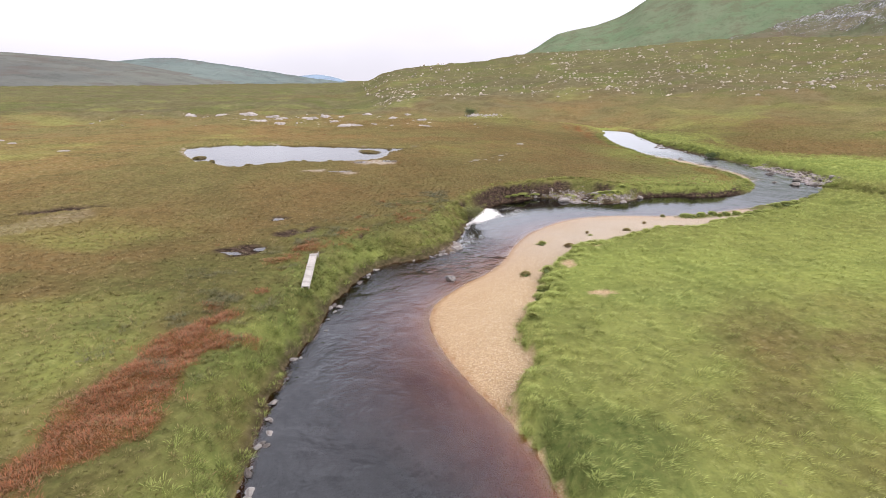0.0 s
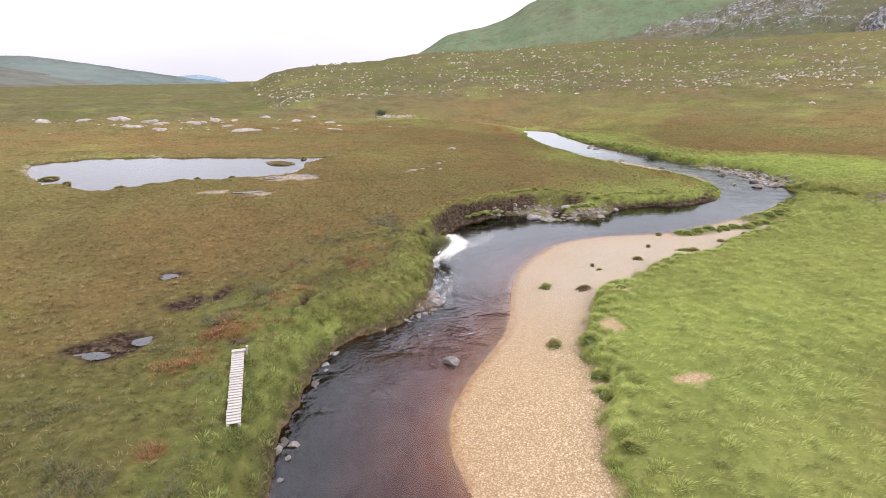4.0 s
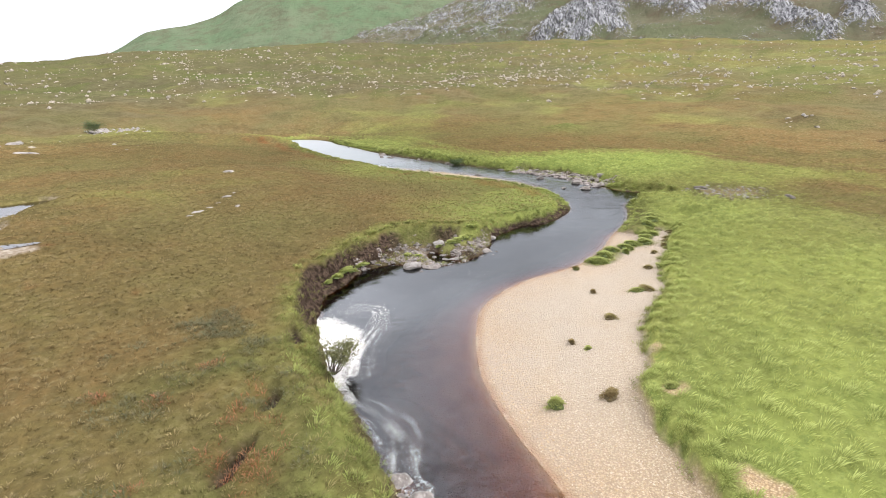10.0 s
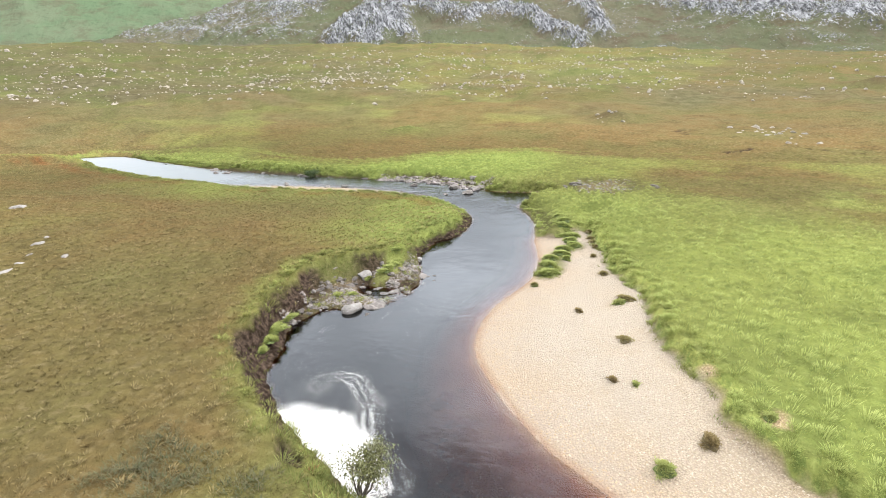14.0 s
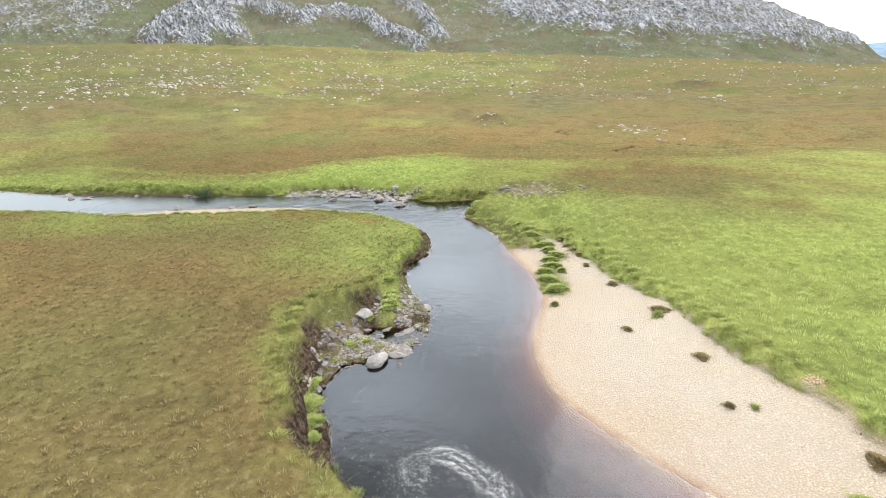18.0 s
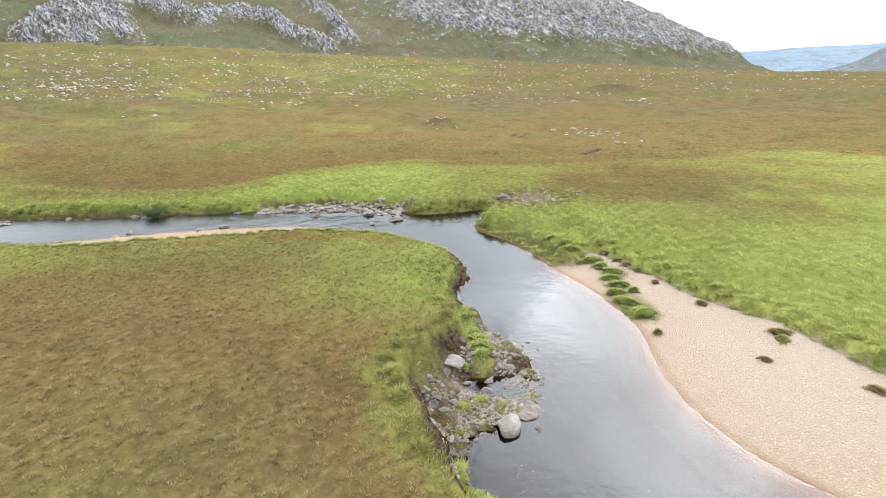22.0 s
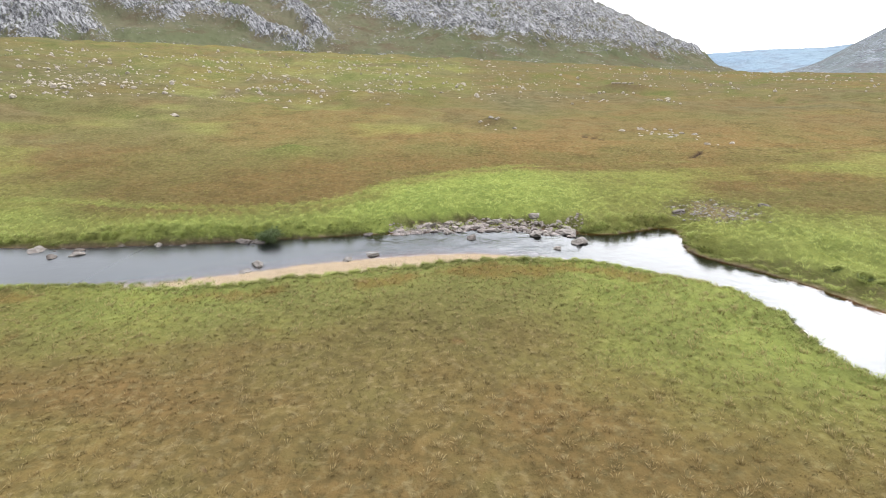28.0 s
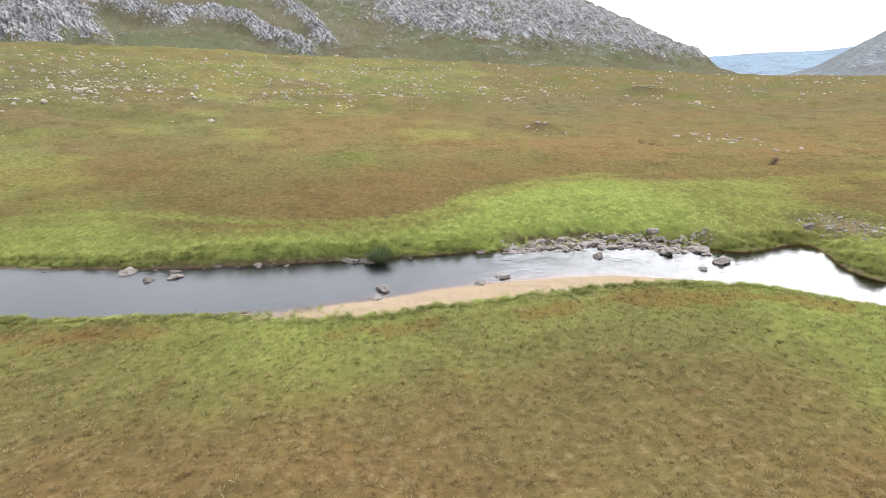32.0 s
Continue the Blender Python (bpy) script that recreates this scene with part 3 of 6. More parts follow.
def zones(x, y):
    """Height and ground cover at the points x, y."""
    z0 = relief(x, y)
    fx, fy = x + 0.30 * vnoise(x, y, 1.9, 21, 3), y + 0.30 * vnoise(x, y, 1.9, 25, 3)
    calm = 1 - 0.8 * sstep(2.2, 0.8, dist(x, y, BAR_SHORE)[0])
    fx, fy = x + (fx - x) * calm, y + (fy - y) * calm
    w_d, w_s = dist(fx, fy, WEST_BANK)
    e_d, e_s = dist(fx, fy, EAST_BANK)
    river, west = inside(fx, fy, RIVER_RING), inside(fx, fy, WEST_RING)
    z0 = z0 * (1 - sstep(88, 108, y) * np.where(west, sstep(131, 127, y - 0.15 * (36 - x)), 1.0) * (1 - sstep(1, 22, np.minimum(w_d, e_d))))
    wob = vnoise(x, y, 1.3, 31, 2)
    # west: moor bank, steep where the river cuts it, shelving where it drops gravel
    cut = np.clip(sstep(46, 49.5, y) * sstep(14, 8, x) + sstep(18, 20, x) * sstep(36, 31, x) * sstep(62, 57, y), 0, 1)
    shelf = sstep(60, 66, y) * sstep(98, 84, y) * sstep(24, 34, x)
    strip = shelf * (0.4 + 2.4 * sstep(63, 73, y) * sstep(98, 82, y))
    run = 1.9 * (1 - cut) + 1.25 * cut
    run = run * (1 + 0.3 * wob) * (1 + 1.6 * np.exp(-((x - 33) / 3.6) ** 2 - ((y - 61) / 5.0) ** 2))
    tall = 1.45 - 0.62 * sstep(14, 24, x) * sstep(46, 52, y) - 0.42 * sstep(58, 66, y) * sstep(15, 28, x) - 0.55 * sstep(90, 104, y) * sstep(131, 127, y)
    prof = (w_d - strip) / run
    wz = tall * ((1 - cut) * sstep(-0.15, 1, prof) + cut * (0.25 * sstep(0, 0.5, prof) + 0.75 * sstep(0.38, 1.0, prof + 0.10 * wob))) + 0.12 * np.clip(w_d, 0, 1)
    wz = wz + 0.5 * sstep(4, 40, w_d) * sstep(20, -10, x - 0.2 * y) + z0
    # east: gravel bar, meadow bank, flood meadow
    sx, sy = fx + 0.35 * vnoise(x, y, 2.2, 33, 2), fy + 0.35 * vnoise(x, y, 2.6, 35, 2)
    bar = inside(sx, sy, BAR_RING) | (inside(fx, fy, BAR_RING) & (e_d < 0.8))
    b_d, _ = dist(sx, sy, BAR_EDGE)
    onbar = bar & ~river
    near_bar = sstep(2.5, 0.5, b_d) * (y < 52)
    pile = sstep(59.5, 63, y) * sstep(76.5, 73, y) * (x > 40)
    point = sstep(26.5, 29, x) * sstep(39, 36, x) * (y < 56)
    bank = (0.85 - 0.5 * sstep(90, 105, y)) * sstep(-0.1, 1.3, (e_d - 2.0 * pile - 0.9 * point) * (1 + 0.3 * wob) / (1 + 0.7 * point)) + 0.05 * point * np.clip(e_d, 0, 1) + 0.08 * pile * np.clip(e_d, 0, 2)
    bank_bar = (0.50 + 0.36 * sstep(-0.15, 0.35, b_d + 0.2 * wob)) * (1 - 0.5 * sstep(26, 28, x) * sstep(46, 47, y))
    behind = (y < 49) & (x < 40) & (e_d > 0.6)
    ez = np.where(behind & (b_d < e_d + 0.5), bank_bar, bank) + 0.006 * np.clip(e_d, 0, 60) + np.clip(z0, -0.4, 99)
    ez = np.where(onbar, np.clip(0.085 * e_d, 0, 0.5) + 0.03 * wob * np.clip(e_d, 0, 1), ez)
    z = np.where(west, wz, ez)
    # the cove: a low shelf of stones under the cut bank
    cove = inside(fx, fy, COVE_RING)
    c_d, _ = dist(fx, fy, COVE_EDGE)
    rise_d, _ = dist(x, y, RIDGE)
    moss = np.exp(-(rise_d / 0.55) ** 2)
    cz = 0.14 - 0.95 * np.exp(-((x - 14.85) / 0.85) ** 2 - ((y - 53.5) / 1.35) ** 2) + 0.34 * moss + 0.22 * sstep(0.2, 2.0, w_d) + 0.10 * wob + 0.9 * sstep(0.7, 0.0, c_d)
    z = np.where(cove & ~river, cz, z)
    # river bed: deep under the west bank, shallow off the bar
    shallow = 0.088 + 0.012 * sstep(31, 35, y) + 0.20 * sstep(44, 52, y) + 0.16 * sstep(16, 6, y)
    bed = -np.minimum(np.minimum((0.30 + 1.1 * w_d) * (1 - 0.8 * shelf), shallow * e_d + 0.06 * sstep(0, 0.6, e_d) * sstep(33, 40, y) + 0.45 * sstep(28, 31, x) * sstep(0.0, 0.8, e_d)), 1.0 + 0.2 * wob) - 0.02 * sstep(0, 0.5, np.minimum(e_d, w_d))
    bar_riffle = np.exp(-((y - 33.5 + 0.35 * x) / 3.2) ** 2) * (np.abs(x) < 8)
    bed = bed * (1 - 0.45 * bar_riffle)
    z = np.where(river, bed, z)
    # muddy shingle spit under the bank, and the stony upper reach far upstream
    spit = sstep(0.35, 0.8, np.exp(-((x - 0.35) / 0.95) ** 2 - ((y - 36.9) / 1.5) ** 2) + 0.18 * wob)
    z = np.where(river, z + (0.05 - z) * spit, z)
    reach = sstep(0.25, 0.6, np.exp(-((x - 11.3) / 5.5) ** 2 - ((y - 147) / 11.0) ** 2))
    z = z * (1 - reach) + 2.6 * reach
    # pond
    qx, qy = x + 0.9 * vnoise(x, y, 4.0, 27, 3), y + 0.9 * vnoise(x, y, 4.0, 29, 3)
    p_d, _ = dist(qx, qy, POND)
    pond = inside(qx, qy, POND)
    near = sstep(12, 0, p_d)
    z = np.where(pond, POND_Z - np.minimum(0.10 + 0.25 * p_d, 0.8), z * (1 - near) + near * (POND_Z + 0.05 + 0.22 * sstep(0, 0.9, p_d) + 0.12 * wob + 0.05))
    # wet hollow behind the tip of the meadow, where a side stream comes in
    hol = np.exp(-(((x - 47) / 5.0) ** 2 + ((y - 49.5) / 4.0) ** 2))
    z = np.where(river, z, z - 0.5 * hol * (z - 0.3))
    # a bog mound or two on the far side
    z = z + 1.0 * np.exp(-((x - 75) ** 2 + (y - 92) ** 2) / 12.0) + 1.5 * np.exp(-((x - 106) ** 2 / 14 + (y - 63) ** 2 / 14)) + 3.2 * np.exp(-((x - 239) ** 2 / 60 + (y - 0.5) ** 2 / 120))
    # peat gashes and bare peat
    peat = np.zeros(x.shape)
    for px, py, rx, ry, turn, deep in PEAT:
        ct, st = math.cos(radians(turn)), math.sin(radians(turn))
        u, v = (x - px) * ct + (y - py) * st, -(x - px) * st + (y - py) * ct
        k = np.exp(-((u / rx) ** 2 + (v / ry) ** 2) * 1.2)
        k = sstep(0.32, 0.62, k + 0.35 * vnoise(x, y, 0.9, 77, 3))
        peat = np.maximum(peat, k)
        z = z - deep * k
    lump = vnoise(x, y, 1.15, 91, 2)
    z = z + np.where(river | onbar | pond | cove, 0, (0.11 * lump + 0.05 * vnoise(x, y, 0.75, 93, 1)) * sstep(0.3, 2.0, np.minimum(w_d, e_d)))
    heart = np.exp(-(tufts(x, y, 0.85, 371)[2] / 0.36) ** 2)
    rank = np.where(west, 0.21 * sstep(11, 3, w_d) * sstep(12, 22, x) * sstep(100, 90, y) + 0.10 * sstep(9, 3, w_d) * (x < 14), 0.15 * sstep(52, 30, e_d) + 0.32 * sstep(14, 4, e_d) * np.maximum(sstep(52, 56, y), sstep(26, 30, x)))
    z = z + np.where(river | onbar | pond | cove, 0, rank * (heart - 0.35) * sstep(0.2, 1.0, np.minimum(np.minimum(w_d, e_d), b_d)))
    face = np.where(west & ~river, cut * sstep(1.0, 0.85, (w_d - strip) / run * (1 + 0.9 * sstep(18, 22, x)) + 0.12 * wob) * (~cove) + cove * sstep(1.2, 0.6, c_d + 0.3 * wob) * (1 - 0.75 * sstep(12.5, 14.5, x)), 0)
    peat = np.clip(np.maximum(peat, face), 0, 1)
    peat = np.maximum(peat, np.where(river, 0.85 * sstep(2.2, 0.6, w_d) * (1 - shelf), 0))
    dark = np.maximum(sstep(28, 36, x), sstep(51, 55, y)) * sstep(2.4, 0.4, e_d) * (1 - 0.5 * sstep(95, 110, y))
    peat = np.maximum(peat, np.where(river, 0.9 * dark, 0))
    # peaty cove floor, darkened further as shaded gaps between its stones
    peat = np.maximum(peat, np.where(cove & ~river, np.clip(0.70 + 0.5 * wob, 0, 0.95), 0))
    # cover
    m_d, _ = dist(x, y, MEADOW_EDGE)
    east_in = ~west & (inside(x, y, MEADOW_RING))
    tone = vnoise(x, y, 14, 41, 3)
    green = np.where(east_in, sstep(-1.5, 5.0, m_d + 3 * tone) * (0.82 + 0.40 * tone), 0.30 * sstep(0.2, 0.6, tone) + 0.55 * sstep(2.5, 0, m_d) * ~west)
    rr = np.hypot(x - HUB[0], y - HUB[1])
    az = np.degrees(np.arctan2(x - HUB[0], y - HUB[1]))
    bands = vnoise(rr + 30 * vnoise(x, y, 60, 71, 2), az * 3.0, 26, 73, 3)
    green = np.where(east_in, green, np.maximum(green, sstep(75, 240, rr) * np.clip(0.06 + 0.34 * bands + 0.08 * sstep(150, 260, rr), 0, 0.36) * (~west | (rr > 120)) * (1 - 0.65 * sstep(68, 40, az))))
    dull = 1.2 * np.exp(-(((x - 16) / 7.5) ** 2 + ((y - 18) / 9) ** 2)) + 0.9 * np.exp(-(((x - 50) / 15) ** 2 + ((y - 34) / 12) ** 2))
    green = green - 0.52 * np.where(west, 0, sstep(38, 58, x) * sstep(66, 54, y)) * (0.7 + 0.6 * vnoise(x, y, 9, 97, 3))
    green = green - 0.85 * np.clip(dull, 0, 1) * (~west) * sstep(-0.5, 0.35, vnoise(x, y, 5, 43, 3) + 0.2)
    lush = sstep(5.2, 0.8, w_d + 1.6 * tone) * sstep(44.5, 39, y) * np.clip(0.50 + 0.6 * vnoise(x, y, 2.2, 45, 3), 0.05, 0.85)
    lush = np.maximum(lush, 0.85 * sstep(14.5, 1, w_d + 3.5 * tone + 1.5 * vnoise(x, y, 2.0, 49, 2)) * sstep(13, 24, x) * sstep(100, 86, y))
    lush = np.maximum(lush, 0.58 * sstep(-0.15, 0.5, vnoise(x, y, 7, 47, 3)) * sstep(34, 12, w_d) * sstep(42, 30, y))
    lush = np.maximum(lush, 0.5 * sstep(2.4, 0.8, w_d + 0.8 * wob) * (y > 44))
    lush = np.maximum(lush, np.where(cove, 0, 0.45 * sstep(2.2, 0.8, c_d + 0.8 * wob)))
    green = np.where(west, np.maximum(lush, green), np.maximum(green, 0.4 * np.exp(-((x - 75) ** 2 + (y - 92) ** 2) / 14.0)))
    rust = sstep(0.34, 0.60, np.exp(-(((x + 10.4) - (y - 17) * 0.06) / 1.75) ** 2 - ((y - 17.3) / 5.8) ** 2) + 0.62 * vnoise(x, y, 1.3, 53, 3))
    rust = np.maximum(rust, 0.50 * sstep(0.46, 0.80, np.exp(-((w_d - 3.6) / 1.7) ** 2) * sstep(24, 28, y) * sstep(46, 41, y) * 0.6 + 0.5 * vnoise(x, y, 1.1, 57, 3)))
    rust = np.maximum(rust, 0.60 * sstep(0.40, 0.75, np.exp(-((w_d - 3.2 - strip) / 1.7) ** 2) * sstep(56, 60, y) * sstep(20, 32, x) * 0.6 + 0.5 * vnoise(x, y, 1.6, 59, 3)))
    rust = np.where(west, rust, 0)
    herb = sstep(8.5, 3.5, w_d + 3.0 * vnoise(x, y, 4.5, 83, 3)) * sstep(50, 44, y) * np.clip(0.60 + 0.75 * vnoise(x, y, 1.5, 85, 3), 0, 0.92)
    herb = herb * (1 - 0.75 * sstep(1.9, 0.9, w_d + 0.6 * wob) * sstep(24, 30, y))
    herb = np.maximum(herb, 0.8 * sstep(-0.15, 0.5, vnoise(x, y, 6, 87, 3) + 0.4 * vnoise(x, y, 1.6, 88, 2)) * sstep(34, 9, w_d) * sstep(38, 28, y))
    herb = np.where(west & ~river, herb, 0)
    # heathery dark growth on the long slope and in its drains
    drain = 1 - np.abs(vnoise(x + 8 * vnoise(x, y, 30, 72, 2), y, 46, 74, 3))
    herb = np.maximum(herb, sstep(85, 170, rr) * np.where(east_in, 0, 1) * np.clip(0.55 * sstep(0.90, 0.985, drain) + 0.15 * sstep(62, 30, az) * sstep(130, 240, rr) + 0.25 * sstep(0.1, 0.6, vnoise(x, y, 17, 76, 3)), 0, 0.8))
    herb = np.maximum(herb, 0.8 * np.exp(-((x - 75) ** 2 + (y - 92) ** 2) / 9.0))
    herb = np.maximum(herb, np.where(west | river, 0, 0.9 * sstep(0.3, 0.7, np.exp(-((x - 5.2) / 2.4) ** 2 - ((y - 13.6) / 3.0) ** 2) + 0.3 * vnoise(x, y, 1.2, 89, 3)) + 0.5 * np.clip(dull, 0, 1) * sstep(0.1, 0.6, vnoise(x, y, 3.0, 95, 3))))
    tip = (~west) & (~river)
    tip = tip * sstep(1.9, 1.1, e_d + 0.5 * wob) * sstep(27.5, 30, x) * sstep(37.5, 35.5, x) * (y < 56)
    peat = np.maximum(peat, 0.55 * tip)
    peat = np.maximum(peat, np.where(west & ~river & (y < 47), 0.8 * sstep(0.55, 0.2, w_d + 0.2 * wob), 0))
    # dark line painted for the shade in the far bank's undercut foot
    peat = np.maximum(peat, np.where((~west) & (~river) & (y > 76), 0.75 * sstep(0.5, 0.15, e_d + 0.3 * wob), 0))
    peat = np.maximum(peat, np.where(river, 0.8 * spit, 0))
    gravel = np.where(river | onbar, 1.0, 0.0)
    gravel = np.maximum(gravel, np.where(west, shelf * sstep(0.45, 0.0, w_d - strip + 0.25 * wob), 0))
    gravel = np.maximum(gravel, np.where(cove, 0.15 * sstep(0.3, 0.8, c_d), 0))
    gravel = np.maximum(gravel, sstep(0.62, 0.82, hol + 0.25 * wob) * (~river) * 0.45)
    peat = np.maximum(peat, 0.5 * sstep(0.35, 0.7, hol + 0.3 * wob) * (~river))
    peat = np.maximum(peat, 0.20 * sstep(66, 34, az) * sstep(100, 190, rr) * (0.7 + 0.6 * vnoise(x, y, 21, 78, 3)))
    heap = (~west) * (~river) * pile * sstep(2.6, 1.9, e_d + 0.5 * wob)
    # dark base painted under the stone pile for shaded gaps between stones
    peat = np.maximum(peat, 0.9 * heap)
    peat = np.maximum(peat, 0.6 * np.exp(-((x - 106) ** 2 / 9 + (y - 63) ** 2 / 9)))
    peat = np.maximum(peat, 0.6 * np.exp(-((x - 239) ** 2 / 60 + (y - 0.5) ** 2 / 120)))
    peat = np.maximum(peat, 0.45 * sstep(0.2, 0.6, hol + 0.2 * wob) * (~river))
    sandy = np.zeros(x.shape)
    for px, py, rx, ry in SAND:
        sandy = np.maximum(sandy, np.exp(-((x - px) / rx) ** 2 - ((y - py) / ry) ** 2))
    gravel = np.maximum(gravel, (~west) * (~river) * sstep(0.42, 0.62, sandy + 0.30 * vnoise(x, y, 0.8, 61, 3)))
    t_d, _ = dist(x, y, np.array([(21.2, 46.1), (23.1, 46.6), (25.3, 46.5), (27.3, 46.5), (29.4, 47.2), (31.5, 48.3), (33.2, 49.4)]))
    turf = sstep(0.75, 0.25, t_d + 0.55 * wob) * (~river)
    gravel = gravel * (1 - 0.85 * turf)
    lip = np.where(onbar, sstep(0.25, 0.05, b_d + 0.25 * wob), 0)
    gravel = gravel * (1 - lip)
    green = np.where(onbar, np.maximum(lip * 0.8, 0.55 * turf), green)
    mud = sstep(0.5, 0.8, 1.3 * np.exp(-((x + 8.6) / 3.0) ** 2 - ((y - 64.7) / 1.35) ** 2) + np.exp(-((x + 14.6) / 1.8) ** 2 - ((y - 59.6) / 0.8) ** 2) + np.exp(-((x + 10.6) / 1.8) ** 2 - ((y - 59.0) / 0.9) ** 2) + 0.3 * vnoise(x, y, 1.5, 63, 3))
    mud = np.maximum(mud, np.where(west & ~pond, sstep(0.5, 0.15, p_d) * sstep(0.25, 0.55, vnoise(x, y, 3.0, 65, 2)), 0))
    mud = np.maximum(mud, 0.22 * sstep(0.5, 0.75, np.exp(-((x + 29 - 0.35 * (y - 36)) / 2.6) ** 2 - ((y - 36) / 6) ** 2) + 0.35 * vnoise(x, y, 2.2, 67, 3)))
    mud = np.where(cove & ~river, (0.16 + 0.4 * vnoise(x, y, 0.9, 69, 3)) * sstep(0.7, 1.5, c_d) * (1 - sstep(0.2, 0.5, moss)), mud)
    peat = peat * (1 - 0.9 * sstep(0.25, 0.5, moss))
    green = np.maximum(green, 0.85 * sstep(0.2, 0.5, moss))
    green = np.maximum(green, np.where(cove & (x > 12.5), 0.7 * sstep(1.3, 0.7, c_d), 0))
    dry = sstep(70, 150, rr) * np.clip(0.55 + 0.60 * vnoise(rr + 40 * vnoise(x, y, 80, 75, 2), az * 2.2, 19, 79, 3), 0, 0.85) * np.where(east_in, 0, 1)
    dry = np.clip(dry + 0.40 * sstep(66, 34, az) * sstep(100, 200, rr), 0, 0.92)
    dry = np.where(onbar | river, sstep(27, 41, y), dry)
    dry = np.where(gravel * west > 0.2, 0.45, dry)
    return dict(z=z, dry=dry, herb=herb, green=np.clip(green, 0, 1), rust=np.clip(rust, 0, 1), gravel=np.clip(gravel, 0, 1), peat=peat, mud=np.clip(mud, 0, 1), bed=np.where(river, sstep(-0.04, 0.16, -z), np.where(onbar, 0.12 * sstep(3.6, 0.1, e_d + 0.5 * wob) + 0.45 * sstep(0.45, 0.05, e_d), 0)),
                thatch=np.zeros(x.shape), river=river, west=west, pond=pond, onbar=onbar, w_d=w_d, e_d=e_d, b_d=b_d, cove=cove, p_d=p_d, hol=hol, strip=strip, c_d=c_d)


RIDGE = np.array([(19.0, 54.9), (18.3, 54.6), (17.5, 54.2), (16.6, 53.95), (15.9, 53.95)])
SAND = [(12.6, 36.9, 0.55, 0.4), (10.2, 34.8, 0.6, 0.4), (7.6, 31.0, 0.5, 0.8), (8.6, 26.4, 1.1, 0.5)]
PEAT = [(-12.6, 31.6, 2.1, 1.2, 20, 0.07), (-12.2, 39.2, 0.7, 1.0, 70, 0.08), (-10.6, 35.4, 0.8, 1.5, -25, 0.05), (-9.3, 36.8, 0.5, 1.1, -25, 0.05), (-5.4, 37.2, 0.36, 1.3, -22, 0.5),
        (-4.7, 38.3, 0.34, 1.0, -32, 0.5), (-2.9, 40.0, 0.34, 1.2, -50, 0.4), (-0.9, 42.3, 0.30, 1.0, -35, 0.4), (-5.6, 34.8, 0.30, 0.9, -20, 0.4), (1.7, 46.6, 0.4, 0.9, -25, 0.3), (-7.9, 31.0, 0.6, 0.5, 0, 0.2), (-30, 41, 3.2, 1.0, 35, 0.2), (-9.6, 36.0, 1.0, 0.6, 0, 0.12),
        (76, 38.8, 4.5, 0.45, -34, 0.2), (93, 48, 4.0, 0.5, 25, 0.4), (80, 30, 3.0, 0.5, 60, 0.4)]
MEADOW_RING = np.vstack([MEADOW_EDGE, [(-200, 134), (-200, -60)]])

# the near country on an even grid
X0, X1, Y0, Y1, STEP = -44.0, 84.0, 2.0, 150.0, 0.30
GX, GY = np.arange(X0, X1 + 0.01, STEP), np.arange(Y0, Y1 + 0.01, STEP)
NX, NY = len(GX), len(GY)
MX, MY = np.meshgrid(GX, GY)
Z = zones(MX, MY)
# where grass stands thick, litter and painted shade darken the ground between the tufts
Z["thatch"] = np.where(Z["west"], np.clip(1.15 - Z["w_d"] / 48, 0.0, 1), np.clip(1.1 - np.minimum(Z["e_d"], Z["b_d"]) / 42, 0.0, 1)) * (~Z["river"]) * (~Z["pond"]) * sstep(84, 74, MX) * sstep(128, 116, MY) * np.where(Z["west"], 1, sstep(0.2, 1.2, Z["b_d"]))


def sample(key, x, y):
    """A value of the near country's grid between its points."""
    a = Z[key]
    u, v = np.clip((np.asarray(x) - X0) / STEP, 0, NX - 1.001), np.clip((np.asarray(y) - Y0) / STEP, 0, NY - 1.001)
    i, j = u.astype(int), v.astype(int)
    fu, fv = u - i, v - j
    return (a[j, i] * (1 - fu) + a[j, i + 1] * fu) * (1 - fv) + (a[j + 1, i] * (1 - fu) + a[j + 1, i + 1] * fu) * fv


def height(x, y):
    """The ground's height at one place."""
    if X0 < x < X1 and Y0 < y < Y1:
        return float(sample("z", x, y))
    return float(zones(np.array([float(x)]), np.array([float(y)]))["z"][0])


def sheet(name, verts, faces, material, smooth=True, **attrs):
    """A mesh object from arrays; faces of three or four corners."""
    verts, faces = np.asarray(verts, np.float32), np.asarray(faces, np.int32)
    me = bpy.data.meshes.new(name)
    k = faces.shape[1]
    me.vertices.add(len(verts))
    me.vertices.foreach_set("co", verts.ravel())
    me.loops.add(faces.size)
    me.loops.foreach_set("vertex_index", faces.ravel())
    me.polygons.add(len(faces))
    me.polygons.foreach_set("loop_start", np.arange(0, faces.size, k, dtype=np.int32))
    me.polygons.foreach_set("use_smooth", np.full(len(faces), smooth))
    me.update(calc_edges=True)
    for key, v in attrs.items():
        me.attributes.new(key, "FLOAT", "POINT").data.foreach_set("value", np.asarray(v, np.float32).ravel())
    me.materials.append(material)
    return new(name, me)


COVERS = ("thatch", "green", "herb", "dry", "rust", "gravel", "peat", "mud", "bed")


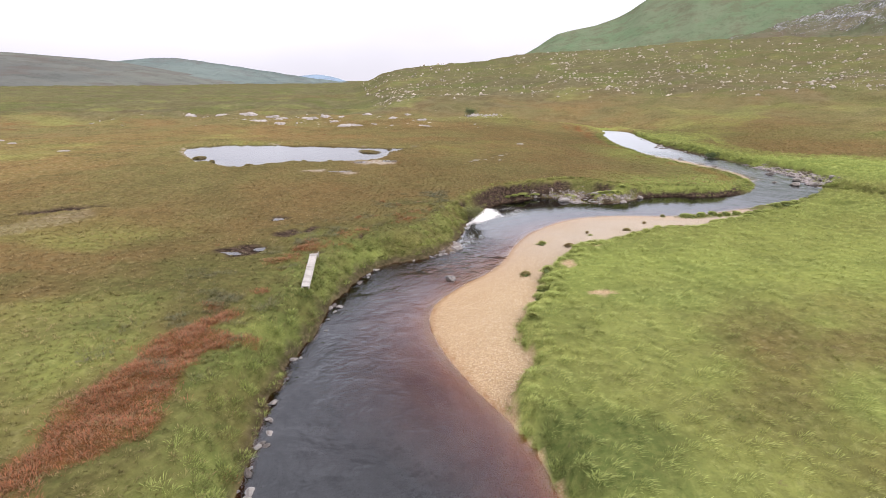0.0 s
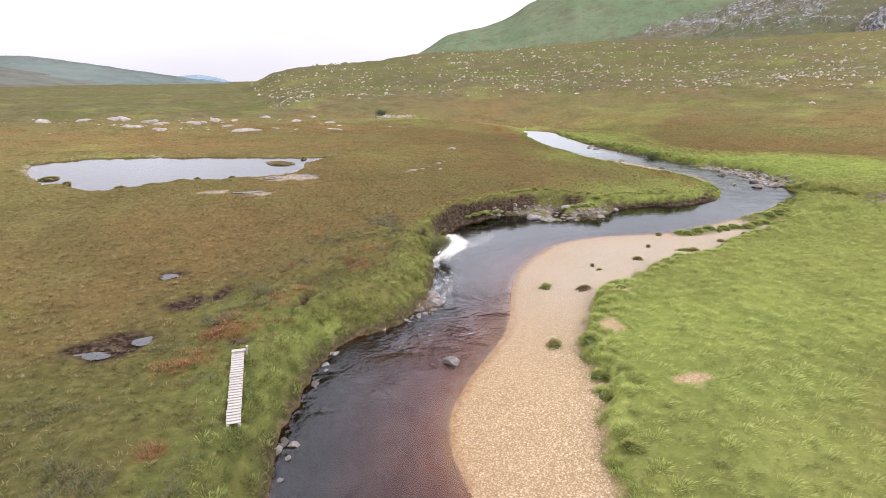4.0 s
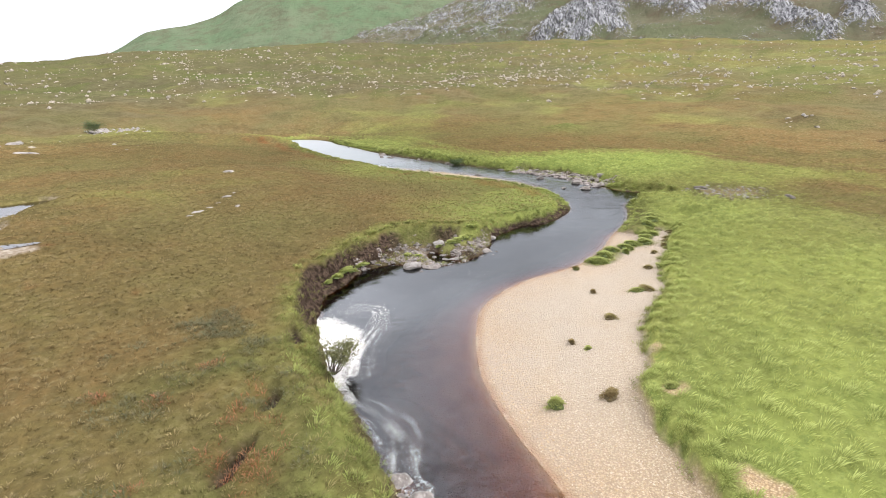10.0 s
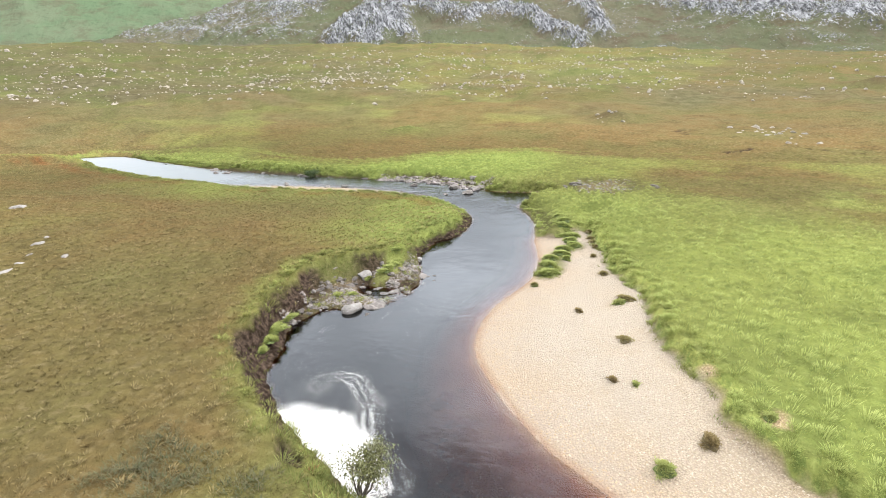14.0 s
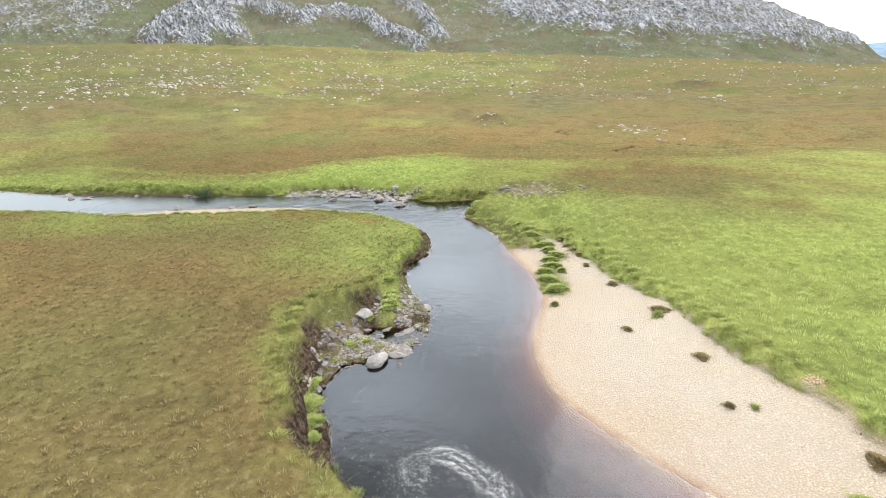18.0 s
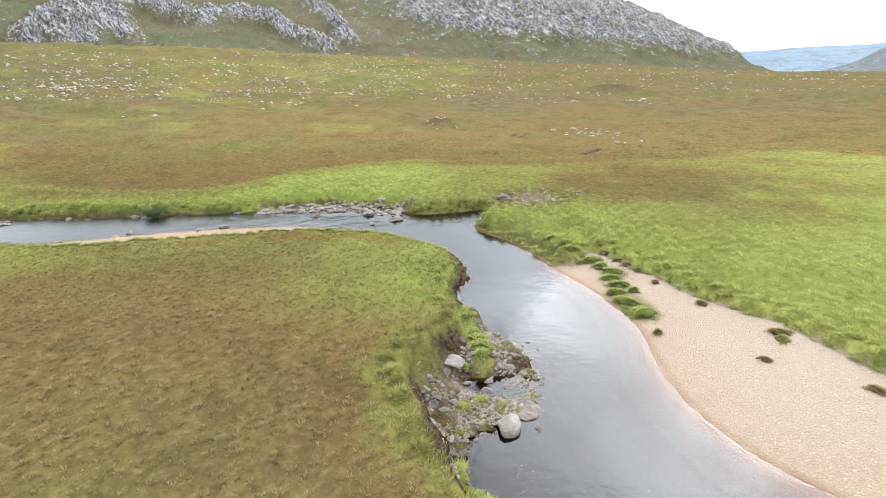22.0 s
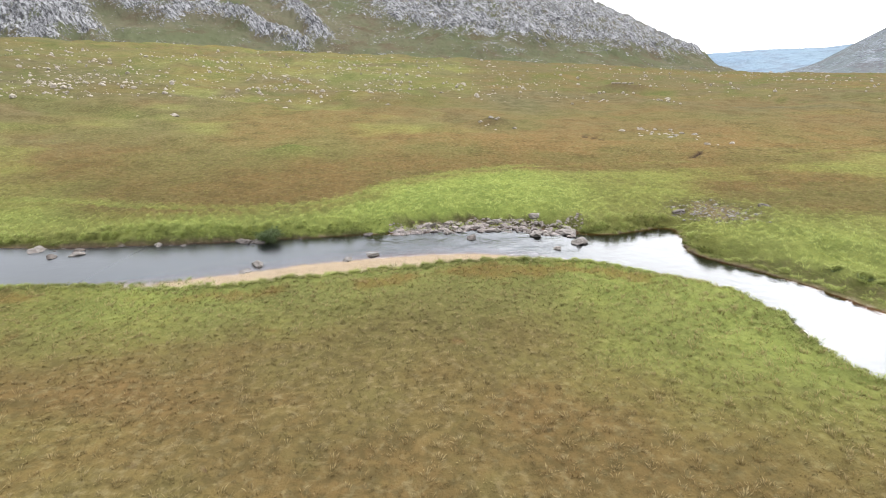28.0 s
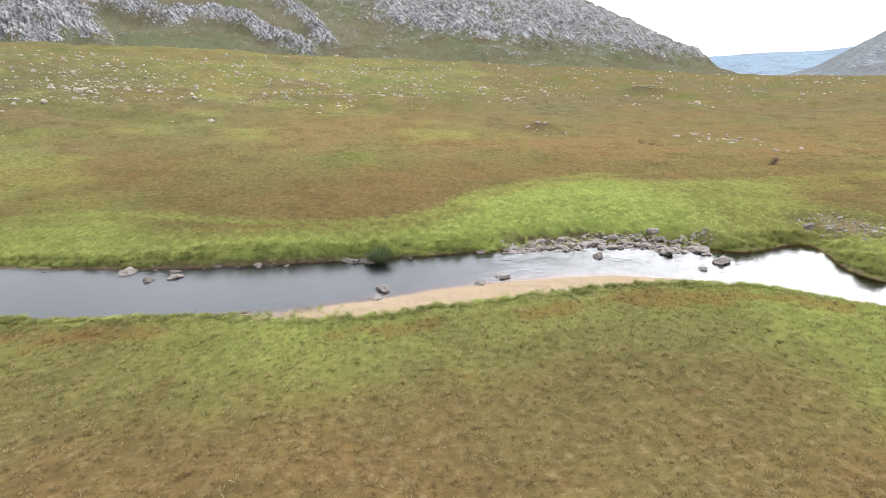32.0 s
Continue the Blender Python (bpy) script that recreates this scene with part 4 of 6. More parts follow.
def build_ground():
    verts = np.stack([MX, MY, Z["z"]], -1).reshape(-1, 3)
    idx = np.arange(NX * NY).reshape(NY, NX)
    quads = np.stack([idx[:-1, :-1], idx[:-1, 1:], idx[1:, 1:], idx[1:, :-1]], -1).reshape(-1, 4)
    rim = np.concatenate([idx[0, :-1], idx[:-1, -1], idx[-1, :0:-1], idx[:0:-1, 0]])
    cx, cy = (X0 + X1) / 2, (Y0 + Y1) / 2
    base = verts[rim, :2] - (cx, cy)
    # rings go from the grid's oblong to a circle as they grow
    rad = np.hypot(base[:, 0], base[:, 1])
    unit = base / rad[:, None]
    scales = np.concatenate([1 + np.cumsum(0.020 * 1.055 ** np.arange(96))])
    scales = scales[scales < 70]
    rings = []
    for s in scales:
        k = min(1.0, (s - 1) / 4)
        R = rad * s * (1 - k) + 85.0 * s * k
        rings.append(unit * R[:, None] + (cx, cy))
    outer = np.array(rings)
    oz = zones(outer[..., 0], outer[..., 1])
    n0, nr = len(verts), len(rim)
    all_v = np.vstack([verts, np.concatenate([outer, oz["z"][..., None]], -1).reshape(-1, 3)])
    ids = np.vstack([rim[None], n0 + np.arange(len(scales) * nr).reshape(-1, nr)])
    nxt = np.roll(ids, -1, 1)
    q2 = np.stack([ids[:-1], ids[1:], nxt[1:], nxt[:-1]], -1).reshape(-1, 4)
    at = {c: np.concatenate([Z[c].ravel(), oz[c].ravel()]) for c in COVERS}
    ob = sheet("ground", all_v, np.vstack([quads, q2]), M_GROUND, True, **at)
    return tagged(ob, "rolling brown moorland with green river meadow and gravel bar", "ground", kind="structure")


ground = build_ground()


def water_sheet(name, mask, level, material, label, **extra):
    idx = np.arange(NX * NY).reshape(NY, NX)
    m = mask[:-1, :-1] | mask[:-1, 1:] | mask[1:, 1:] | mask[1:, :-1]
    quads = np.stack([idx[:-1, :-1], idx[:-1, 1:], idx[1:, 1:], idx[1:, :-1]], -1)[m]
    used, inv = np.unique(quads, return_inverse=True)
    v = np.stack([MX.ravel()[used], MY.ravel()[used], np.full(len(used), level)], -1)
    at = {k: a.ravel()[used] for k, a in extra.items()}
    ob = sheet(name, v, inv.reshape(-1, 4), material, True, depth=np.clip(level - Z["z"].ravel()[used], 0, 2), **at)
    return tagged(ob, label, "water", kind="structure")


riffle = 0.26 * sstep(44, 36, MY) + 0.03 * sstep(66, 54, MY) + np.exp(-((MY - 33.0 + 0.3 * MX) / 4.5) ** 2) * (np.abs(MX) < 9) + 0.25 * np.exp(-((MX - 41) / 5) ** 2 - ((MY - 70) / 9) ** 2)
water_sheet("river_water", Z["river"] | ((np.minimum(Z["w_d"], Z["e_d"]) < 0.8) & (Z["z"] < 0.35)) | (Z["cove"] & (Z["z"] < 0.2)), 0.0, M_WATER, "dark peaty river water sliding over a brown gravel bed", riffle=riffle, chop=0.15 * sstep(66, 96, MY) + 0.05 * sstep(50, 60, MY))
# the river goes on downstream past the start
_ys = np.arange(-86.0, 2.6, 1.5)
_k = np.linspace(0, 1, 9)
_wx = np.interp(_ys, WEST_BANK[:103, 1], WEST_BANK[:103, 0]) - 0.4
_ex = np.interp(_ys, EAST_BANK[:103, 1], EAST_BANK[:103, 0]) + 0.4
_v = np.stack([_wx[:, None] * (1 - _k) + _ex[:, None] * _k, np.repeat(_ys[:, None], 9, 1), np.full((len(_ys), 9), -0.004)], -1)
_i = np.arange(len(_ys) * 9).reshape(-1, 9)
_q = np.stack([_i[:-1, :-1], _i[:-1, 1:], _i[1:, 1:], _i[1:, :-1]], -1).reshape(-1, 4)
tagged(sheet("river_water", _v.reshape(-1, 3), _q, M_WATER, True, depth=np.tile(0.8 * np.sin(np.pi * _k) + 0.05, len(_ys)), riffle=np.full(len(_ys) * 9, 0.32)), "dark peaty river water running on downstream", "water", kind="structure")
water_sheet("pond_water", Z["pond"] | (Z["p_d"] < 0.7), POND_Z, M_POND, "still moorland pond mirroring the pale overcast sky", riffle=np.zeros(MX.shape))


# ---- hills round the valley ----
def hill(name, label, material, profile, r_foot, r_top, rough, rock, z_foot=12.0, seed=0, steps=70, fine=0.22, power=1.0):
    """A hillside seen from the valley: profile gives, by compass bearing, the angle to which its top rises at r_top."""
    pr = np.array(profile, float)
    az = np.arange(pr[0, 0], pr[-1, 0] + 1e-6, fine)
    u = np.linspace(0, 1.0, steps)
    A, U = np.meshgrid(az, u)
    R = r_foot + (r_top - r_foot) * U
    x, y = HUB[0] + R * np.sin(np.radians(A)), HUB[1] + R * np.cos(np.radians(A))
    line = np.interp(az, pr[:, 0], pr[:, 1])
    soft = np.hanning(int(1.8 / fine) | 1)
    soft = soft / soft.sum()
    line = np.convolve(np.pad(line, len(soft) // 2, mode="edge"), soft, mode="valid")
    top = 11 + r_top * np.tan(np.radians(line))[None, :]
    rise = np.where(U < 0.94, (U / 0.94) ** power, 1 - 0.6 * ((U - 0.94) / 0.06) ** 2 * 0.4)
    z = (z_foot - 14) * (1 - rise) + top * rise
    ridge = 1 - np.abs(vnoise(x, y, 240, 101 + seed, 5))
    z = z + rough * ((ridge - 0.6) * 1.2 + 0.55 * vnoise(x, y, 70, 131 + seed, 4)) * np.sin(np.pi * np.clip(U, 0, 0.94) / 0.94) ** 0.6
    rk, lift = rock(A, U, x, y, np.degrees(np.arctan2(z - 11, R)))
    z = z + lift
    n = len(az)
    idx = np.arange(z.size).reshape(z.shape)
    q = np.stack([idx[:-1, :-1], idx[1:, :-1], idx[1:, 1:], idx[:-1, 1:]], -1).reshape(-1, 4)
    ob = sheet(name, np.stack([x, y, z], -1).reshape(-1, 3), q, material, True, rock=rk)
    return tagged(ob, label, "hill", kind="structure")


def bare(a, u, x, y, el):
    return np.zeros(a.shape), 0.0


def crags(a, u, x, y, el):
    """Rock ribs that slant down the slope, scree and bare rock above."""
    k = np.zeros(a.shape)
    for pts, wide, hard in RIBS:
        d, _ = dist(a, el * 1.6, np.array([(p, 1.6 * q) for p, q in pts]))
        k = np.maximum(k, hard * np.clip(1.2 - 0.72 * d / wide, 0, 0.95))
    left = 0.55 * sstep(24, 31, a) * sstep(49, 44, a) * sstep(3.2, 4.6, el)
    right = 1.0 * sstep(76, 84, a) * sstep(-0.6, 0.9, el - (5.6 - 0.115 * (a - 80))) + 0.3 * sstep(80, 92, a) * sstep(1.5, 3.0, el)
    k = np.maximum(np.maximum(k, left), np.clip(right, 0, 0.95))
    k = np.maximum(k, 0.8 * sstep(7.2, 8.4, el))
    k = np.maximum(k, 0.04 + 0.1 * sstep(24, 30, a)) + 0.22 * vnoise(x, y, 60, 161, 4)
    lift = np.clip(k, 0, 1) * (4 + 16 * (1 - np.abs(vnoise(x, y, 52, 171, 5))) ** 2)
    # slanting strata break the ribs into blades of rock
    lean = np.where(a < 56, 1.0, -1.0)
    seam = 1 - np.abs(vnoise((a + lean * 1.1 * el) * 5.0, (el - lean * 0.5 * a) * 1.3, 1.6, 177, 4))
    lift = lift + np.clip(k, 0, 1) * 15 * (seam - 0.55)
    return np.clip(k, 0, 1.2), lift


RIBS = [([(49.2, 4.0), (52.5, 6.0), (54.5, 7.8)], 1.5, 1.1), ([(52.6, 4.0), (55.2, 6.4), (56.0, 7.8)], 1.5, 1.15), ([(56.4, 4.2), (56.0, 5.6)], 1.0, 1.0), ([(57.6, 7.8), (59.8, 6.6), (62.2, 6.1)], 1.1, 1.1),
        ([(62.2, 6.1), (65.5, 6.6), (68.4, 5.9), (70.8, 4.6), (73.8, 3.1)], 0.95, 1.15), ([(71.8, 8.2), (74.0, 6.5), (75.7, 4.2)], 0.9, 1.1), ([(44, 6.6), (47.5, 7.6)], 1.6, 0.9), ([(60.5, 7.9), (66, 8.4)], 0.8, 0.7)]
hill("green_hill", "smooth green hillside rising into pale cloud", M_GREENHILL, [(3, 0.6), (8, 2.35), (9.5, 3.1), (11.4, 4.3), (13, 4.65), (15.1, 5.0), (17, 5.6), (18.2, 6.2), (19.5, 7.1), (24, 8.6), (34, 9.2), (46, 9.0), (52, 6), (58, 1)],
     1650, 2350, 16, bare, 15, 3, 60, 0.2, 0.8)
hill("craggy_mountain", "grey craggy mountainside with grassy gullies and scree", M_CRAG, [(16, -0.5), (21, 1.0), (25, 2.9), (28, 3.9), (33, 5.0), (38, 6.1), (43, 8.0), (50, 10), (60, 11), (75, 11.4), (86, 10.8), (94, 9.6), (100.4, 7.6), (104, 5.9), (107, 4.55), (110, 3.1), (112.3, 2.1), (114, 1.0), (118, -0.6)],
     700, 2100, 22, crags, 10, 9, 190, 0.11, 1.12)
hill("far_brown_hill", "low brown heather hill across the valley", M_MOORHILL, [(-70, 3.0), (-50, 2.6), (-38, 2.15), (-33, 1.8), (-30, 1.5), (-26, 0.8), (-22, 0.0), (-19, -0.6)], 1100, 2100, 14, bare, 2, 21, 40, 0.3)
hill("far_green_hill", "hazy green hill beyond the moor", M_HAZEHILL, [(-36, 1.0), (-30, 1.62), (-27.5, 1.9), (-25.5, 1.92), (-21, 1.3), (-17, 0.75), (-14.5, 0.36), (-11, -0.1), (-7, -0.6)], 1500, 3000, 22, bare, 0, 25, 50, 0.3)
hill("far_blue_hill", "distant hill tinted haze blue on the skyline", M_HAZEBLUE, [(-18, -0.2), (-14.5, 0.42), (-12.7, 0.60), (-11, 0.3), (-9.3, -0.25), (-6, -0.6)], 3000, 4200, 6, bare, -30, 28, 24, 0.2)
hill("far_blue_ridge", "distant ridge tinted pale haze blue at the valley's end", M_HAZEBLUE, [(108, 2.0), (113, 2.3), (116, 2.45), (119, 2.55), (122, 2.45), (125, 2.75), (128, 2.9), (140, 3)], 2900, 4100, 20, bare, 0, 33, 24, 0.2)
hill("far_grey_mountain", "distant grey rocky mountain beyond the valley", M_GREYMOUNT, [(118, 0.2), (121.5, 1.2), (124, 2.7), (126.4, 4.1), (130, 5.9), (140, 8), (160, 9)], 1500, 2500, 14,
     lambda a, u, x, y, el: (0.35 + 0.3 * vnoise(x, y, 90, 181, 3), 0.0), 8, 37, 40, 0.2)


# ---- stones ----
def rock_mesh(name, material, seed, flat=0.62, cuts=7, sub=2, rough=0.34):
    """An angular, worn stone about one metre across, standing on z = 0."""
    rng = np.random.default_rng(seed)
    bm = bmesh.new()
    bmesh.ops.create_icosphere(bm, subdivisions=sub, radius=0.55)
    planes = rng.normal(size=(cuts, 3))
    planes /= np.linalg.norm(planes, axis=1)[:, None]
    reach = rng.uniform(0.30, 0.46, cuts)
    off = Vector(rng.uniform(-50, 50, 3))
    for v in bm.verts:
        p = np.array(v.co)
        for n, d in zip(planes, reach):
            e = p @ n - d
            if e > 0:
                p = p - n * e * 0.98
        q = Vector(p)
        q += q.normalized() * rough * (0.45 * noise.noise(q * 2.6 + off) + 0.22 * noise.noise(q * 7 + off))
        v.co = (q.x * 1.1, q.y * 0.95, q.z * flat + 0.14)
    me = bpy.data.meshes.new(name)
    bm.to_mesh(me)
    bm.free()
    for p in me.polygons:
        p.use_smooth = False
    me.materials.append(material)
    return me


M_PINK = make_rock("pinkish_stone", (0.22, 0.185, 0.165), (0.40, 0.345, 0.315), (0.55, 0.51, 0.47), 0.45)
PINKS = [rock_mesh("pinkish_stone", M_PINK, 250 + i, 0.6, 8, 2) for i in range(5)]
M_RIVERBOULDER = make_rock("mottled_boulder", (0.15, 0.13, 0.115), (0.30, 0.265, 0.235), (0.52, 0.49, 0.45), 0.6, 1.6)
ANGULAR = [rock_mesh("angular_rock", M_RIVERBOULDER, 350 + i, 0.62, 12, 3, 0.20) for i in range(5)]
BLOCKS = [rock_mesh("pale_block", M_PALE, 372 + i, 0.55, 13, 3, 0.14) for i in range(3)]
STONES = [rock_mesh("stone", M_ROCK, 100 + i, 0.55 + 0.06 * (i % 4), 8, 3) for i in range(6)]
PALES = [rock_mesh("pale_stone", M_PALE, 200 + i, 0.62 + 0.08 * (i % 3), 7, 3, 0.20) for i in range(4)]
DARKS = [rock_mesh("dark_stone", M_DARKROCK, 300 + i, 0.5 + 0.06 * (i % 4), 8, 3) for i in range(4)]
BOULDERS = [rock_mesh("boulder", M_BOULDER, 400 + i, 0.6 + 0.08 * (i % 4), 9, 2) for i in range(6)]


def stone(name, pool, x, y, size, label, group="", category="rock", sink=0.18, z=None, tall=1.0, rng=random):
    ob = new(name, rng.choice(pool))
    s = size * rng.uniform(0.9, 1.1)
    ob.scale = (s * rng.uniform(0.9, 1.25), s * rng.uniform(0.8, 1.05), s * tall * rng.uniform(0.85, 1.1))
    ob.rotation_euler = (rng.uniform(-0.15, 0.15), rng.uniform(-0.15, 0.15), rng.uniform(0, 6.28))
    ob.location = (x, y, (height(x, y) if z is None else z) - sink * s * tall)
    return tagged(ob, label, category, group)


random.seed(4)
# stones standing in the river
stone("river_boulder", [rock_mesh("river_boulder", M_RIVERBOULDER, 333, 0.75, 7, 4, 0.42)], 0.45, 30.75, 0.78, "rounded grey boulder standing in shallow brown water", sink=0.1, tall=1.1, z=-0.12)
stone("river_boulder", DARKS, -1.4, 32.6, 0.62, "wet brown boulder half under rippling water", z=-0.2)
for x, y, s, t in ((0.85, 38.15, 1.15, 0.7), (-0.14, 37.7, 0.95, 0.8), (1.0, 36.9, 1.05, 0.9), (0.55, 37.45, 0.55, 0.8), (0.75, 37.2, 0.4, 0.8), (-0.4, 37.3, 0.5, 0.6), (0.1, 36.3, 0.45, 0.8), (0.65, 36.1, 0.5, 0.7)):
    stone("bank_boulder", ANGULAR, x, y, 0.85 * s, "angular grey boulder at the foot of the grassy bank", "boulders under the bank", tall=t, z=0.0)
for i in range(26):
    a = random.uniform(0, 1)
    stone("bank_stone", STONES + DARKS, -0.5 + 1.5 * a + random.gauss(0, 0.35), 35.2 + 2.6 * a + random.gauss(0, 0.45), random.uniform(0.12, 0.34), "small wet stone on the shingle under the bank", "shingle stones under the bank", z=-0.02)
for i in range(44):
    k = random.randrange(24, len(WEST_BANK))
    p = WEST_BANK[(np.abs(WEST_BANK[:, 1] - random.uniform(8, 36))).argmin()]
    stone("edge_stone", STONES + PALES[:1] + DARKS, p[0] + random.uniform(-0.15, 0.4), p[1] + random.uniform(-0.3, 0.3), random.uniform(0.14, 0.38), "small grey stone at the water's edge", "stones along the bank", z=0.0)
# the cove under the cut bank
for x, y, s, t in ((15.95, 55.2, 1.15, 0.75), (12.35, 53.1, 1.0, 1.1), (20.25, 54.5, 0.9, 1.0)):
    stone("cove_boulder", BLOCKS, x, y, s, "pale angular boulder on the stony cove shelf", "pale boulders in the cove", tall=t, z=max(0.05, height(x, y)))
for x, y, s, t in ((13.4, 52.55, 1.15, 0.6), (16.55, 52.5, 0.95, 0.7), (16.1, 52.95, 0.6, 0.8), (18.05, 52.6, 0.7, 0.7), (15.28, 52.65, 0.6, 0.8), (15.24, 53.7, 0.48, 0.8), (14.53, 53.77, 0.38, 0.8), (14.94, 54.6, 0.38, 0.8), (14.82, 52.92, 0.4, 0.7), (12.9, 52.5, 0.7, 0.8)):
    stone("cove_rock", ANGULAR, x, y, s, "dark weathered rock standing at the edge of the cove", "rocks in the cove", tall=t, z=0.0)
placed = 0
while placed < 250:
    x, y = random.uniform(9, 19.5), random.uniform(51.4, 56.4)
    if (sample("cove", x, y) > 0.5 and sample("c_d", x, y) > 0.5) or (sample("river", x, y) > 0.5 and sample("w_d", x, y) < random.random() ** 2 * 1.6 and 11.5 < x < 19):
        if (math.hypot((x - 14.85) / 0.8, (y - 53.6) / 1.2) < 1 and random.random() < 0.88) or abs((y - 53.95) - 0.33 * (x - 16.2)) < 0.35 or (y > 54.9 and x > 15.6 and random.random() < 0.8):
            continue
        stone("cove_stone", STONES[:3] + DARKS + ANGULAR[:3], x, y, 0.10 + 0.34 * random.random() ** 2.4, "loose grey stone on the cove shelf", "stones in the cove", z=max(-0.05, float(sample("z", x, y))))
        placed += 1
# the bouldery far bank
for x, y, s in ((43.3, 61.9, 1.0), (40.9, 61.6, 1.05), (39.6, 63.4, 0.55), (42.9, 64.3, 1.05), (46.8, 63.9, 1.0), (39.9, 99.6, 1.05), (38.4, 97.5, 0.8), (38.9, 96.0, 0.7), (38.5, 75.8, 0.8), (42.3, 69.1, 0.8),
                (37.2, 77.2, 0.7), (36.5, 82.8, 0.7), (35.0, 83.0, 0.7), (47.3, 52.3, 0.9), (46.0, 53.1, 0.8), (48.6, 44.9, 0.8)):
    stone("channel_rock", STONES + DARKS[:2], x, y, s, "dark-topped grey rock standing in the channel", "rocks in the far channel", z=max(0.04, height(x, y)))
for i in range(290):
    t = random.random()
    y = 61.5 + 13.5 * t
    x = float(np.interp(y, [58, 61.2, 64.5, 67.5, 73, 77], [43.4, 43.3, 44.4, 45.2, 44.2, 43.4])) + random.uniform(-1.2, 1.9) * (1 - 0.5 * t)
    stone("far_bank_stone", PINKS + STONES[:2] + DARKS[:1], x, y, 0.22 + 0.50 * random.random() ** 1.8, "pinkish grey stone piled along the far bank", "stone pile on the far bank", z=max(-0.08, float(sample("z", x, y))) + random.choice((0, 0, 0.12)))
for i in range(24):
    y = random.choice((random.uniform(76, 112), random.uniform(84, 100)))
    p = EAST_BANK[np.abs(EAST_BANK[:, 1] - y).argmin()]
    stone("far_edge_stone", DARKS + STONES[:1], p[0] - random.uniform(-0.1, 1.0), p[1] + random.uniform(-0.6, 0.6), 0.2 + 0.6 * random.random() ** 2, "dark stone at the foot of the far bank", "stones along the far bank", z=0.0)
for i in range(75):
    x, y = random.gauss(47, 2.4), random.gauss(49.5, 2.0)
    if sample("hol", x, y) > 0.35:
        stone("hollow_stone", STONES + PALES, x, y, random.uniform(0.14, 0.38), "small grey stone in the wet hollow", "stones in the wet hollow")
def slab(x, y, sx, sy, turn, seed):
    """A low bare outcrop with an uneven outline, lying on the ground."""
    rng = np.random.default_rng(seed)
    a = np.linspace(0, 2 * math.pi, 56, endpoint=False)
    out = 1 + sum(rng.uniform(0.3, 0.75) / k * np.sin(k * a + rng.uniform(0, 6.28)) for k in (2, 3, 5, 7, 11, 16))
    out = np.clip(out, 0.25, 1.8)
    u = np.linspace(0.04, 1, 9)
    A, U = np.meshgrid(a, u)
    px, py = sx * 0.30 * U * out * np.cos(A), sy * 0.30 * U * out * np.sin(A)
    c, t = math.cos(radians(turn)), math.sin(radians(turn))
    X, Y = px * c - py * t, px * t + py * c
    thick = 0.10 * min(sx, sy)
    zz = zones(x + X, y + Y)["z"] + thick * (1 - U ** 5 * 1.6) + 0.25 * thick * vnoise(x + X, y + Y, 0.8, 441, 3)
    z0 = height(x, y)
    ids = np.arange(A.size).reshape(A.shape)
    nxt = np.roll(ids, -1, 1)
    q = np.stack([ids[:-1], ids[1:], nxt[1:], nxt[:-1]], -1)[1:].reshape(-1, 4)
    ob = sheet("rock_slab", np.stack([X, Y, zz - z0], -1).reshape(-1, 3), np.vstack([q, np.stack([ids[0], ids[1], nxt[1], nxt[0]], -1)]), M_SLAB, False)
    ob.location = (x, y, z0)
    return tagged(ob, "bare pale rock slab breaking through the moor", "rock", "rock slabs on the moor")


for i, (x, y, sx, sy, a) in enumerate(((-21.6, 125, 9, 4.5, 5), (-33.2, 137, 7, 4, 0), (-40.5, 138.5, 6, 4, 20), (-30, 141, 6, 4, -10), (-26, 131, 4, 3, 0), (-12.4, 136.5, 5, 2.6, 0), (-5.1, 132, 3.4, 2.6, 10), (-4.1, 124.5, 4.5, 2.2, -8),
                        (-20.6, 150, 6, 5, 0), (-52, 148, 7, 5, 0), (-67.8, 148, 6, 5, 0), (-60, 150, 5, 4, 15), (-45, 146, 5, 4, 0), (8.2, 144.5, 5, 4, -5), (11.5, 143.8, 4, 3, 0), (13.5, 146, 3, 3, 0), (-73, 89.5, 2.4, 1.8, 0),
                        (-68, 85.6, 2.8, 1.9, 0), (-54, 77, 2.6, 1.6, 10), (-33, 152, 7, 5, 0), (-12, 150, 4, 3, 0), (-38, 128, 4, 3, 10), (-44, 132, 6, 4, 0), (-27, 145, 4, 3, 30), (-16, 128, 2.6, 2, 0), (-9, 141, 3, 2.4, 0), (8.0, 74.5, 1.5, 0.8, 20), (7.4, 70.1, 1.0, 0.7, 35), (4.4, 70.1, 1.7, 0.7, 25), (5.6, 71.2, 0.9, 0.5, 20), (8.9, 75.4, 0.9, 0.6, 40), (3.6, 69.4, 0.8, 0.5, 10), (6.6, 72.4, 0.7, 0.4, 30), (12.5, 88, 2.0, 1.4, 0))):
    slab(x, y, sx, sy, a, 900 + i)
random.seed(11)
for i in range(170):
    x, y = random.choice(((random.uniform(-85, 12), random.gauss(140, 13)), (random.gauss(10, 2.6), random.gauss(144.5, 1.6)), (random.gauss(-36, 9), random.gauss(137, 6))))
    stone("moor_rock", PALES + BOULDERS[:2], x, y, 0.4 + 1.0 * random.random() ** 2, "pale rock lying on the far moor", "pale rocks on the far moor", sink=0.3, tall=0.6)

